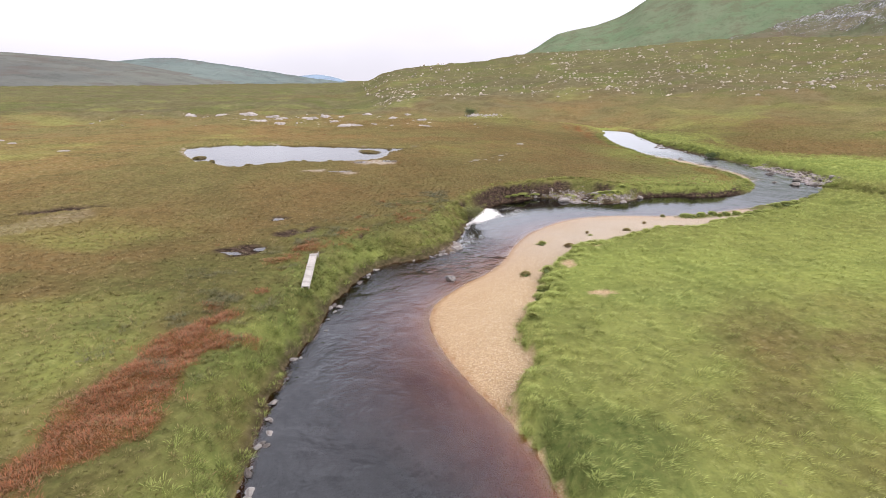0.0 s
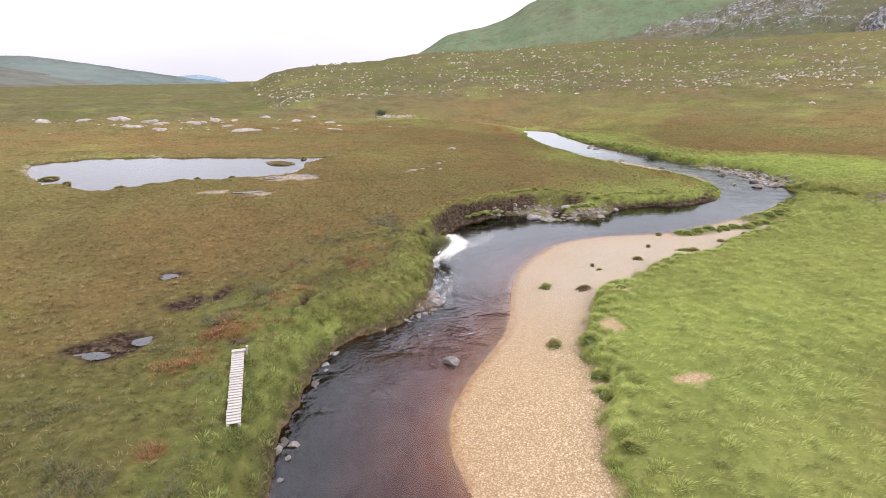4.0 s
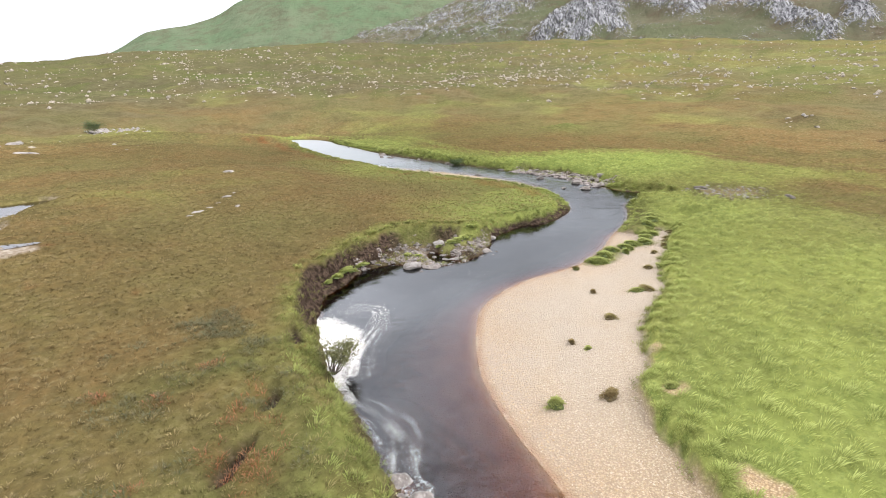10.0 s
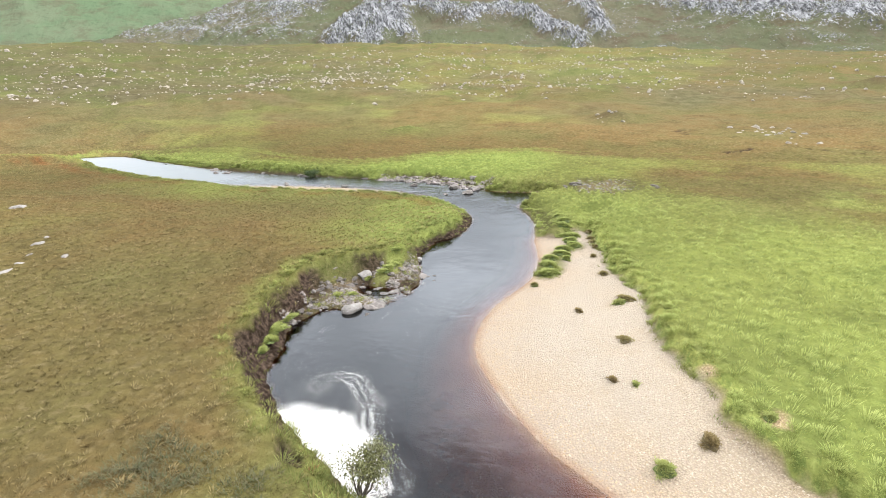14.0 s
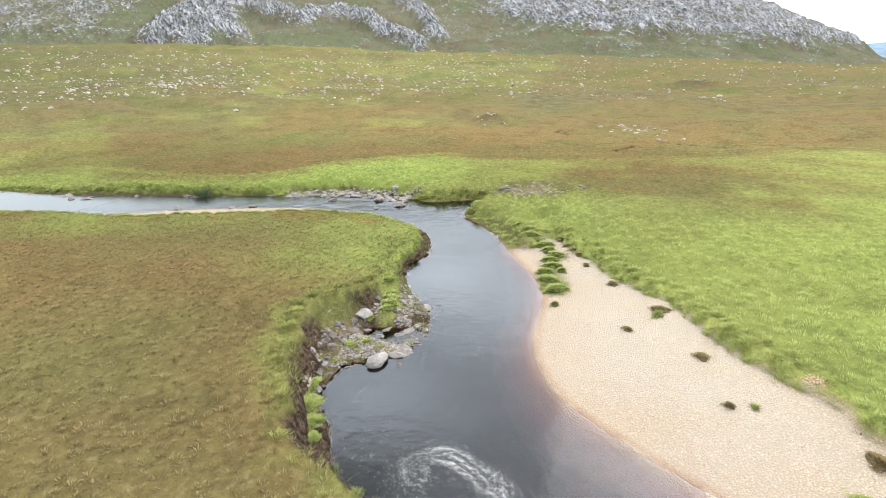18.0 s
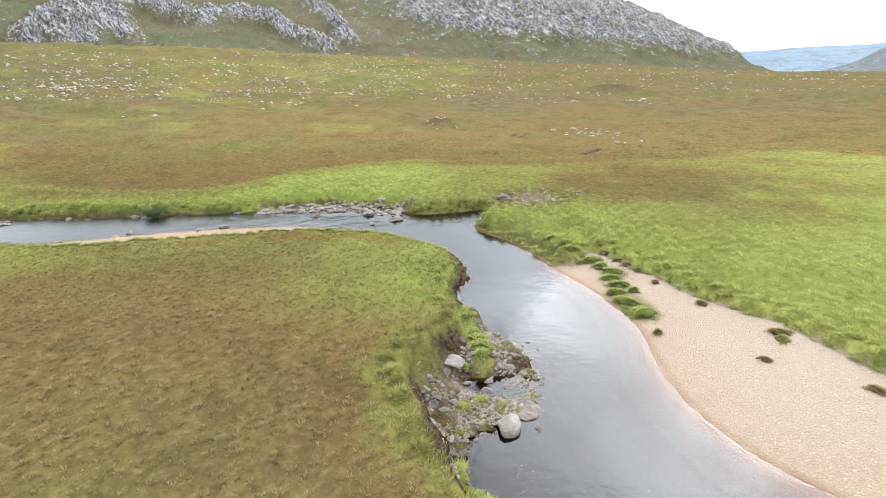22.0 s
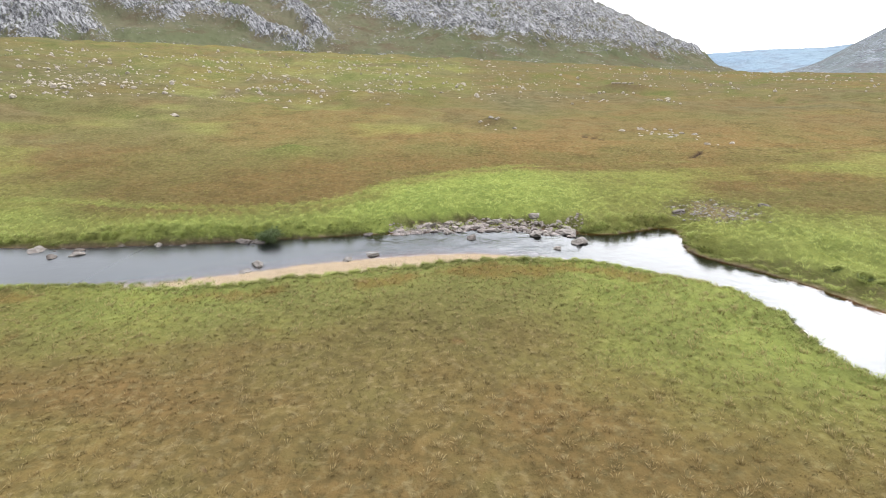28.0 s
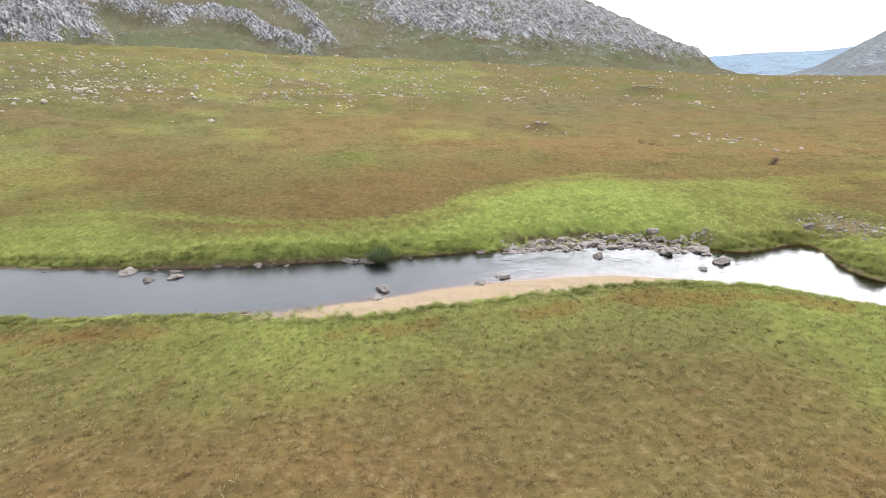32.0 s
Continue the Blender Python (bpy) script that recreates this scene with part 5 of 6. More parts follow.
# boulders on the long slope: the nearer ones singly, the rest as a field
def boulder_spots(n, r0, r1, a0, a1, seed):
    """Places on the slope, even by bearing and by steepness of view, in drifts and with gaps."""
    rng = np.random.default_rng(seed)
    r = np.exp(rng.uniform(math.log(r0), math.log(r1), n * 9))
    a = rng.uniform(a0, a1, n * 9)
    x, y = HUB[0] + r * np.sin(np.radians(a)), HUB[1] + r * np.cos(np.radians(a))
    el = np.degrees(np.arctan2(relief(x, y) - 11, r))
    drift = vnoise(a, el * 1.6, 2.8, 211, 3) + 0.5 * vnoise(a, el * 1.6, 0.8, 215, 2)
    k = 0.22 + 0.85 * sstep(0.0, 0.75, drift + 0.10)
    low = np.interp(a, [-10, 2, 10, 30, 60, 90, 124], [-3.2, -3.0, -2.4, -2.0, -2.0, -1.6, -1.2])
    top = np.interp(a, [-10, 2, 10, 30, 60, 80, 100, 124], [6, 6, 4.5, 3.3, 3.0, 2.6, 1.4, 0.6])
    k = k * sstep(low - 1.5, low + 1.5, el) * sstep(top + 0.7, top - 0.7, el)
    k = k * (1 - 0.6 * sstep(84, 100, a)) * (0.7 + 0.3 * sstep(6, 20, a) + 0.6 * sstep(4, -4, a))
    keep = rng.uniform(0, 1, len(k)) < k
    return x[keep][:n], y[keep][:n], rng


bx, by, rng = boulder_spots(230, 105, 230, -4, 122, 5)
bz = zones(bx, by)["z"]
for i, (x, y, z) in enumerate(zip(bx, by, bz)):
    s = 0.4 + 1.0 * random.random() ** 3
    stone("slope_boulder", BOULDERS, float(x), float(y), s, "pale lichened boulder on the moorland slope", "boulders on the slope", z=float(z), sink=0.22)
for cx, cy, n in ((99.5, 36.5, 16), (97.5, 34, 8), (106, 63, 8), (160, 30, 8), (168, 8, 14), (85, 33, 4), (239, 0.5, 26)):
    for i in range(n):
        x, y = cx + random.gauss(0, 2.6), cy + random.gauss(0, 2.2)
        stone("cluster_boulder", BOULDERS + PALES[:1], x, y, random.uniform(0.4, 1.1), "pale boulder in a cluster on the far moor", "clustered boulders", sink=0.22)


def scatter(name, pool, x, y, z, size, label, material, seed, category="rocks"):
    """Many stones in one mesh, from a pool of shapes."""
    rng = np.random.default_rng(seed)
    shapes = []
    for me in pool:
        v = np.empty(len(me.vertices) * 3)
        me.vertices.foreach_get("co", v)
        shapes.append((v.reshape(-1, 3), np.array([p.vertices[:] for p in me.polygons])))
    pick = rng.integers(0, len(shapes), len(x))
    V, F, n = [], [], 0
    for j, (v, f) in enumerate(shapes):
        w = np.where(pick == j)[0]
        a = rng.uniform(0, 6.28, len(w))
        s = size[w]
        sx, sy, sz = s * rng.uniform(0.8, 1.3, len(w)), s * rng.uniform(0.8, 1.1, len(w)), s * rng.uniform(0.7, 1.15, len(w))
        px, py = v[None, :, 0] * sx[:, None], v[None, :, 1] * sy[:, None]
        c, t = np.cos(a)[:, None], np.sin(a)[:, None]
        P = np.stack([x[w][:, None] + px * c - py * t, y[w][:, None] + px * t + py * c, (z[w] - 0.2 * s)[:, None] + v[None, :, 2] * sz[:, None]], -1)
        V.append(P.reshape(-1, 3))
        F.append((f[None] + (np.arange(len(w)) * len(v))[:, None, None] + n).reshape(-1, 3))
        n += len(w) * len(v)
    ob = sheet(name, np.vstack(V), np.vstack(F), material, False)
    return tagged(ob, label, category, kind="stuff")


SMALL_POOL = [rock_mesh("small_stone", M_ROCK, 540 + i, 0.7, 6, 1, 0.3) for i in range(5)]
_rng = np.random.default_rng(19)
_x, _y = _rng.uniform(9, 20, 8500), _rng.uniform(51.3, 56.8, 8500)
_k = ((sample("cove", _x, _y) > 0.5) & (sample("c_d", _x, _y) > 0.25) & (vnoise(_x, _y, 1.5, 421, 2) > -0.25 + 0.5 * sstep(54.0, 55.2, _y)) & (sample("z", _x, _y) > -0.02) & (dist(_x, _y, RIDGE)[0] > 0.5)) | ((sample("river", _x, _y) > 0.5) & (sample("w_d", _x, _y) < 0.7) & (_x > 11.5))
_x, _y = _x[_k], _y[_k]
scatter("cove_shingle", SMALL_POOL, _x, _y, np.maximum(sample("z", _x, _y), -0.06), 0.05 + 0.15 * _rng.uniform(0, 1, len(_x)) ** 2.2, "grey shingle covering the cove shelf", M_PINK, 4, "shingle")
_x, _y = _rng.normal(47, 2.6, 800), _rng.normal(49.4, 1.9, 800)
_k = (sample("hol", _x, _y) > 0.4) & (sample("river", _x, _y) < 0.3)
_x, _y = _x[_k], _y[_k]
scatter("hollow_shingle", SMALL_POOL, _x, _y, sample("z", _x, _y), 0.07 + 0.2 * _rng.uniform(0, 1, len(_x)) ** 2.5, "grey wet shingle in the boggy hollow", M_ROCK, 5, "shingle")
_y = _rng.uniform(60.6, 75.4, 1500)
_x = np.interp(_y, [58, 61.2, 64.5, 67.5, 73, 77], [43.4, 43.3, 44.4, 45.2, 44.2, 43.4]) + _rng.uniform(-0.7, 2.2, 1500) * (1 - 0.35 * sstep(68, 75, _y))
_k = vnoise(_x, _y, 1.6, 431, 2) > -0.45
_x, _y = _x[_k], _y[_k]
scatter("far_bank_shingle", SMALL_POOL, _x, _y, np.maximum(sample("z", _x, _y), -0.05), 0.10 + 0.26 * _rng.uniform(0, 1, len(_x)) ** 2.0, "small pinkish grey stones filling the far bank's pile", M_PINK, 6, "shingle")
FAR_POOL = [rock_mesh("far_boulder", M_BOULDER, 500 + i, 1.0, 6, 1, 0.3) for i in range(5)]
fx, fy, rng = boulder_spots(7000, 150, 640, -9, 124, 6)
scatter("boulder_field", FAR_POOL, fx, fy, zones(fx, fy)["z"], (0.27 + 1.15 * rng.uniform(0, 1, len(fx)) ** 5) * (0.55 + np.hypot(fx, fy - 45) / 330), "hundreds of pale boulders strewn over the hillside", M_BOULDER, 3)


# ---- gravel ----
def pebbles():
    rng = np.random.default_rng(8)
    V0 = np.array([(1, 0, 0), (0.3, 0.9, 0.1), (-0.8, 0.5, 0), (-0.8, -0.6, 0.05), (0.35, -0.9, 0), (0.05, 0, 0.55)])
    F0 = np.array([(0, 1, 5), (1, 2, 5), (2, 3, 5), (3, 4, 5), (4, 0, 5)])
    n = 130000
    x, y = rng.uniform(-1.5, 31, n), rng.uniform(9, 50.5, n)
    near = sample("onbar", x, y) * sample("gravel", x, y)
    edge = (sample("river", x, y) > 0.5) & (sample("z", x, y) > -0.045) & (x < 31) & (y < 50)
    k = (near > 0.6) | edge
    x, y = x[k], y[k]
    x2, y2 = rng.uniform(32, 40, 9000), rng.uniform(60, 98, 9000)
    k = (sample("gravel", x2, y2) > 0.5) & (sample("river", x2, y2) < 0.5)
    x3, y3 = rng.uniform(8, 20, 900), rng.uniform(51, 57, 900)
    k3 = (sample("cove", x3, y3) > 0.5) & (sample("c_d", x3, y3) > 0.3)
    x, y = np.concatenate([x, x2[k], x3[k3]]), np.concatenate([y, y2[k], y3[k3]])
    s = 0.016 + 0.030 * rng.uniform(0, 1, len(x)) ** 2.2
    a = rng.uniform(0, 6.28, len(x))
    c, t = np.cos(a)[:, None], np.sin(a)[:, None]
    px, py = V0[None, :, 0] * s[:, None], V0[None, :, 1] * (s * rng.uniform(0.6, 1, len(x)))[:, None]
    P = np.stack([x[:, None] + px * c - py * t, y[:, None] + px * t + py * c, sample("z", x, y)[:, None] + V0[None, :, 2] * s[:, None]], -1)
    F = (F0[None] + (np.arange(len(x)) * 6)[:, None, None]).reshape(-1, 3)
    return tagged(sheet("pebbles", P.reshape(-1, 3), F, M_PEBBLE, False, dry=np.repeat(sstep(27, 41, y), 6), damp=np.repeat(sstep(3.8, 0.2, sample("e_d", x, y)), 6), wet=np.repeat(0.85 * sstep(0.035, -0.01, sample("z", x, y)), 6)), "loose tan and cream pebbles of the gravel bar", "gravel", kind="stuff")


pebbles()


# ---- grass ----
WIND = (0.75, -0.35)


def tufted(x, y, cell, seed, pull=0.34):
    """Gathers grass into tussocks: new places, a push outwards, height and tone by how near the heart each stands."""
    ox, oy, d, rid = tufts(x, y, cell, seed)
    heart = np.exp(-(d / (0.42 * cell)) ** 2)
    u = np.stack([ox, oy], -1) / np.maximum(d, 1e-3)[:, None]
    # the last value paints lit hearts and shaded rims into the tone
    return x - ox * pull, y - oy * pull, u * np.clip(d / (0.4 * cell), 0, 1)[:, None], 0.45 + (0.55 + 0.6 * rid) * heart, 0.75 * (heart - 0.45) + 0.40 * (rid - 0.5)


def blades(name, x, y, z, per, tall, wide, spread, lean, material, seed, wind=0.35, up=0.7, parent=None, lift=0.0, push=None, mottle=1.0, **cover):
    """Tufts of bent blades; every blade is a narrow leaf with a kink."""
    rng = np.random.default_rng(seed)
    n = len(x) * per
    i = np.repeat(np.arange(len(x)), per)
    a = rng.uniform(0, 6.28, n)
    d = np.stack([np.cos(a), np.sin(a)], -1)
    side = np.stack([-d[:, 1], d[:, 0]], -1)
    h = np.broadcast_to(np.asarray(tall, float), (len(x),))[i] * rng.uniform(0.55, 1.15, n)
    w = wide * rng.uniform(0.7, 1.3, n)
    b = np.stack([x[i], y[i]], -1) + d * (spread * rng.uniform(0, 1, n) ** 0.7)[:, None]
    out = d * (lean * h * rng.uniform(0.4, 1.2, n))[:, None] + np.array(WIND) * (wind * h)[:, None]
    if push is not None:
        out = out + push[i] * (0.4 * h)[:, None]
    zb = z[i] - 0.02
    P = np.empty((n, 4, 3))
    P[:, 0, :2], P[:, 0, 2] = b, zb
    m = b + out * 0.42
    P[:, 1, :2], P[:, 1, 2] = m - side * w[:, None], zb + h * up * 0.72
    P[:, 2, :2], P[:, 2, 2] = m + side * w[:, None], zb + h * up * 0.72
    P[:, 3, :2], P[:, 3, 2] = b + out, zb + h * up
    k = np.arange(n)[:, None] * 4
    F = np.stack([k + (0, 1, 2), k + (1, 3, 2)], 1).reshape(-1, 3)
    at = {key: np.repeat(v[i], 4) for key, v in cover.items()}
    # patchy tone stands in for shadows between tussocks, on top of chance variation
    tone = np.clip(0.5 + lift + mottle * 0.62 * vnoise(x + 500, y + 500, 0.95, 333, 2) + 0.18 * vnoise(x + 500, y + 500, 5.0, 335, 2) + rng.normal(0, 0.16, len(x)) + mottle * 0.45 * vnoise(x + 500, y + 500, 0.42, 337, 1), 0, 1)
    at["tone"] = np.repeat(tone[i], 4)
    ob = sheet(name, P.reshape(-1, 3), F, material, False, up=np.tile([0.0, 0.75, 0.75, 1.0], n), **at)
    if parent is not None:
        ob.parent, ob["kind"] = parent, "stuff"
    return ob


def grow(n, box, seed, want):
    rng = np.random.default_rng(seed)
    x, y = rng.uniform(box[0], box[1], n), rng.uniform(box[2], box[3], n)
    k = rng.uniform(0, 1, n) < want(x, y)
    return x[k], y[k]


def bare_ground(x, y):
    return (1 - sample("gravel", x, y)) * (1 - sample("peat", x, y) * 0.9) * (1 - sample("mud", x, y)) * (sample("river", x, y) < 0.05) * (sample("pond", x, y) < 0.05)


def moor_want(x, y):
    d = sample("w_d", x, y)
    return bare_ground(x, y) * (sample("west", x, y) > 0.5) * np.clip(1.15 - d / 48, 0.10, 1) * (0.82 + 0.18 * sstep(-0.4, 0.4, vnoise(x, y, 1.8, 301, 2)))


def meadow_want(x, y):
    d = np.minimum(sample("e_d", x, y), sample("b_d", x, y))
    return bare_ground(x, y) * (sample("west", x, y) < 0.5) * np.clip(1.1 - d / 42, 0.05, 1)


x, y = grow(235000, (-42, 41, 4, 135), 21, moor_want)
x, y, push, stand, shade = tufted(x, y, 0.46, 367)
g = sample("green", x, y)
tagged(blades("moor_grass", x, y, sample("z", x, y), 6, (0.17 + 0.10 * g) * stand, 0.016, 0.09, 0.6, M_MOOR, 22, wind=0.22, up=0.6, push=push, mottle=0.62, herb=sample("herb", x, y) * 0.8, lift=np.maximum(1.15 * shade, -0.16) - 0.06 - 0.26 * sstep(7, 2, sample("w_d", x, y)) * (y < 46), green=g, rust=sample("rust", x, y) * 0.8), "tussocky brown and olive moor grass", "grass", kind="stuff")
x, y = grow(125000, (0, 84, 4, 128), 23, meadow_want)
x, y, push, stand, shade = tufted(x, y, 0.85, 371)
g = sample("green", x, y)
# shade painted as dark pockets between the wind-combed tufts, in some parts more than in others
pocket = sstep(0.10, 0.42, vnoise(0.9 * x - 0.42 * y, 1.9 * (0.42 * x + 0.9 * y), 0.95, 381, 2)) * sstep(-0.35, 0.35, vnoise(x, y, 6.0, 383, 2))
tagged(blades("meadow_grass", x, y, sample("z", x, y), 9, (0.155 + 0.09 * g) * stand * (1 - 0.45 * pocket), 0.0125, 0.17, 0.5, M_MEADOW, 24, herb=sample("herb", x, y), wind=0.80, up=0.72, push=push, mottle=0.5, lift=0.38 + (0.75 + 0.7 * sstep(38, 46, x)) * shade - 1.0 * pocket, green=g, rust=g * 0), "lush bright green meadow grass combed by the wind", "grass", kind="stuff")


def bank_want(x, y):
    w, e = sample("w_d", x, y), sample("e_d", x, y)
    k = np.where(sample("west", x, y) > 0.5, sstep(2.2, 0.2, w - sample("strip", x, y)), sstep(1.6, 0.1, np.minimum(e, sample("b_d", x, y) + 0.2)))
    k = np.maximum(k, 0.9 * sstep(1.3, 0.3, sample("c_d", x, y)) * (sample("cove", x, y) < 0.3) * (sample("river", x, y) < 0.1))
    return k * bare_ground(x, y) * np.where((y > 44) & (x < 32) & (sample("west", x, y) > 0.5), 0.75, 1)


x, y = grow(420000, (-9, 47, 6, 125), 25, bank_want)
x, y, push, stand, shade = tufted(x, y, 0.85, 371)
g = np.clip(sample("green", x, y), 0.45, 1)
far_side = sample("west", x, y) < 0.5
# painted tussock shade is stronger on the far bank
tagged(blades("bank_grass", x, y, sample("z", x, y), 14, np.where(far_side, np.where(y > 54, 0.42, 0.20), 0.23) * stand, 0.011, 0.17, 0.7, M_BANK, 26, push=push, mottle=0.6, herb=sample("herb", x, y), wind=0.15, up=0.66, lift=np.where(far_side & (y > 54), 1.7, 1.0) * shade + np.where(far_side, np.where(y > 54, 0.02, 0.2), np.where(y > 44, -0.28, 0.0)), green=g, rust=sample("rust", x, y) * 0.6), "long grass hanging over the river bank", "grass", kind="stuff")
x, y = grow(42000, (-16, 5, 6, 46), 27, lambda x, y: sample("rust", x, y) * (sample("river", x, y) < 0.05))
tagged(blades("rust_heather", x, y, sample("z", x, y), 18, 0.19, 0.010, 0.22, 0.7, M_HEATHER, 28, wind=0.05), "rust-red low heather and bog myrtle", "heather", kind="stuff")


x, y = grow(42000, (-16, 8, 14, 50), 31, lambda x, y: bare_ground(x, y) * (sample("west", x, y) > 0.5) * sstep(1.2, 2.6, sample("w_d", x, y)) * sstep(8.5, 4.5, sample("w_d", x, y)) * sstep(0.0, 0.6, vnoise(x, y, 1.5, 351, 3)) * 0.55)
tagged(blades("heath_shrubs", x, y, sample("z", x, y), 18, 0.20, 0.010, 0.22, 0.9, M_HEATH, 32, wind=0.05), "dark green and brown low heath shrubs on the bank", "heath", kind="stuff")


# ---- turf clumps on the gravel ----
def turf_clump(x, y, size, tall, label, leafy, seed, brown=0.0):
    rng = np.random.default_rng(seed)
    z, thin = height(x, y), rng.uniform(0.5, 0.85)
    e = new("turf_clump")
    e.location = (x, y, z)
    bm = bmesh.new()
    bmesh.ops.create_icosphere(bm, subdivisions=3, radius=0.5)
    off = Vector(rng.uniform(-9, 9, 3))
    for v in bm.verts:
        q = v.co * (1 + 0.35 * noise.noise(v.co * 3 + off))
        v.co = (q.x * size * 0.95, q.y * size * 0.95 * thin, max(q.z, -0.1) * tall * 0.95)
    me = bpy.data.meshes.new("soil")
    bm.to_mesh(me)
    bm.free()
    me.materials.append(M_TURF if brown > 0.5 else M_CUSHION)
    soil = new("soil", me)
    soil.parent = e
    n = min(1600, max(60, int(520 * size * size + 90)))
    a, r = rng.uniform(0, 6.28, n), np.sqrt(rng.uniform(0, 1, n)) * 0.5
    r = r * (0.85 + 0.32 * np.sin(2 * a + seed) + 0.22 * np.sin(5 * a + 2.3 * seed) + 0.25 * np.sin(3 * a + 1.7 * seed)) * rng.uniform(0.8, 1.3, n)
    px, py = r * np.cos(a) * size, r * np.sin(a) * size * thin
    pz = tall * 0.50 * np.sqrt(np.clip(1 - (r / 0.55) ** 2, 0, 1))
    blades("grass", px, py, pz, 6, 0.62 * min(leafy, 0.27) * rng.uniform(0.35, 1.0, n), 0.011, 0.05, 0.7, M_MEADOW if brown < 0.5 else M_MOOR, seed, wind=0.1, push=np.stack([np.cos(a), np.sin(a)], -1) * (2 * r)[:, None], parent=e, lift=0.22 - 0.05 * brown, green=np.full(n, 0.8 * (1 - 0.85 * brown)), rust=np.full(n, 0.22 * brown))
    e.rotation_euler = (0, 0, rng.uniform(0, 3))
    return tagged(e, label, "turf clump", "turf clumps on the gravel")


for i, (x, y, s, t, lf, br) in enumerate(((9.0, 36.5, 0.95, 0.5, 0.16, 1), (7.25, 37.5, 0.75, 0.5, 0.22, 0.2), (14.3, 40.2, 0.85, 0.35, 0.14, 0.6), (11.15, 39.9, 0.42, 0.35, 0.14, 1), (16.6, 42.8, 0.55, 0.35, 0.14, 1),
                                          (18.4, 41.3, 1.1, 0.25, 0.18, 0.3), (11.2, 39.1, 0.35, 0.15, 0.16, 0.2), (5.1, 31.0, 0.85, 0.4, 0.18, 0.5), (19.45, 46.1, 0.5, 0.5, 0.18, 0.5), (10.3, 35.0, 0.6, 0.3, 0.2, 0.1), (4.3, 23.5, 0.5, 0.3, 0.2, 0.3))):
    turf_clump(x, y, 0.82 * s, 0.8 * t, "dark brown turf clump stranded on pale gravel" if br > 0.5 else "green grassy turf clump on pale gravel", lf, 600 + i, br)
for i, (x, y, s) in enumerate(((21.7, 46.1, 1.5), (23.1, 46.6, 1.35), (24.3, 46.9, 1.0), (25.3, 46.5, 1.2), (26.3, 46.7, 1.1), (27.3, 46.4, 1.3), (28.3, 46.9, 1.2), (29.4, 47.2, 1.4), (30.8, 48.3, 1.1), (31.9, 48.6, 1.2), (33.0, 49.2, 1.0),
                               (24.4, 45.9, 0.6), (6.3, 30.2, 0.9), (5.6, 27.9, 0.8), (5.2, 26.6, 0.9))):
    turf_clump(x, y, s * 0.9, 0.45, "lush green tussock between gravel and meadow", 0.34, 640 + i, 0.0)
for i, (x, y, s) in enumerate(((27.4, 44.9, 0.5), (28.3, 45.3, 0.6), (29.2, 45.7, 0.5), (30.5, 46.2, 0.6), (25.4, 44.5, 0.4), (22.4, 43.1, 0.6), (18.9, 41.1, 0.9))):
    turf_clump(x, y, s, 0.30, "dry brownish turf lump at the meadow's edge", 0.16, 760 + i, 0.6)

for i, (x, y, s, lf) in enumerate(((6.5, 53.1, 0.6, 0.4), (7.2, 53.5, 0.9, 0.4), (8.0, 54.0, 1.1, 0.45), (8.6, 54.2, 0.6, 0.35), (9.4, 54.6, 0.8, 0.4), (18.6, 54.75, 0.8, 0.3), (18.0, 54.45, 0.8, 0.32), (17.4, 54.15, 0.85, 0.32), (16.8, 54.0, 0.8, 0.32), (16.2, 53.95, 0.75, 0.34), (15.7, 54.75, 0.6, 0.3),
                                   (13.4, 54.0, 0.5, 0.16), (12.9, 54.6, 0.6, 0.2))):
    t = turf_clump(x, y, s, 0.14, "slumped grassy turf at the foot of the cut bank", lf, 670 + i, 0.0)
    t["group"] = "slumped turf under the bank"

# ---- puddles in the bare peat ----
def puddle(x, y, sx, sy, seed):
    rng = np.random.default_rng(seed)
    a = np.linspace(0, 2 * math.pi, 40, endpoint=False)
    r = 1 + 0.25 * np.sin(2 * a + seed) + 0.15 * np.sin(3 * a + 2 * seed) + rng.normal(0, 0.04, 40)
    z = height(x, y) + 0.02
    V = np.vstack([[(x, y, z)], np.stack([x + sx * r * np.cos(a), y + sy * r * np.sin(a), np.full(40, z)], -1)])
    F = np.array([(0, 1 + i, 1 + (i + 1) % 40) for i in range(40)])
    ob = sheet("peat_puddle", V, F, M_POND, True, depth=np.full(41, 0.35), riffle=np.zeros(41))
    return tagged(ob, "shallow puddle lying in bare dark peat", "puddle", "puddles in the peat", "structure")


for i, (x, y, sx, sy) in enumerate(((-11.3, 32.0, 0.55, 0.4), (-12.3, 39.4, 0.45, 0.75), (-13.0, 30.9, 0.7, 0.35), (-30.2, 41.0, 0.9, 0.4), (-7.2, 65.5, 1.7, 0.45), (-9.6, 64.9, 1.4, 0.5), (-11.5, 59.2, 1.2, 0.35))):
    puddle(x, y, sx, sy, i)

reach = puddle(11.3, 146.5, 4.3, 8.5, 9)
reach.name = "upper_reach_water"
tagged(reach, "pale gleaming water among stones far upstream", "water", kind="structure")
for i in range(60):
    a, r = random.uniform(0, 6.28), random.random() ** 0.5
    stone("reach_stone", PALES + STONES, 11.3 + 4.8 * r * math.cos(a), 146.5 + 9 * r * math.sin(a), 0.3 + 0.7 * random.random() ** 2, "pale stone in the far upper reach of the river", "stones in the upper reach", z=2.56)

# ---- footbridge of slats ----
def part(name, bm, material, parent, label=""):
    me = bpy.data.meshes.new(name)
    bm.to_mesh(me)
    bm.free()
    me.materials.append(material)
    ob = new(name, me)
    ob.parent = parent
    if label:
        ob["label"] = label
    return ob


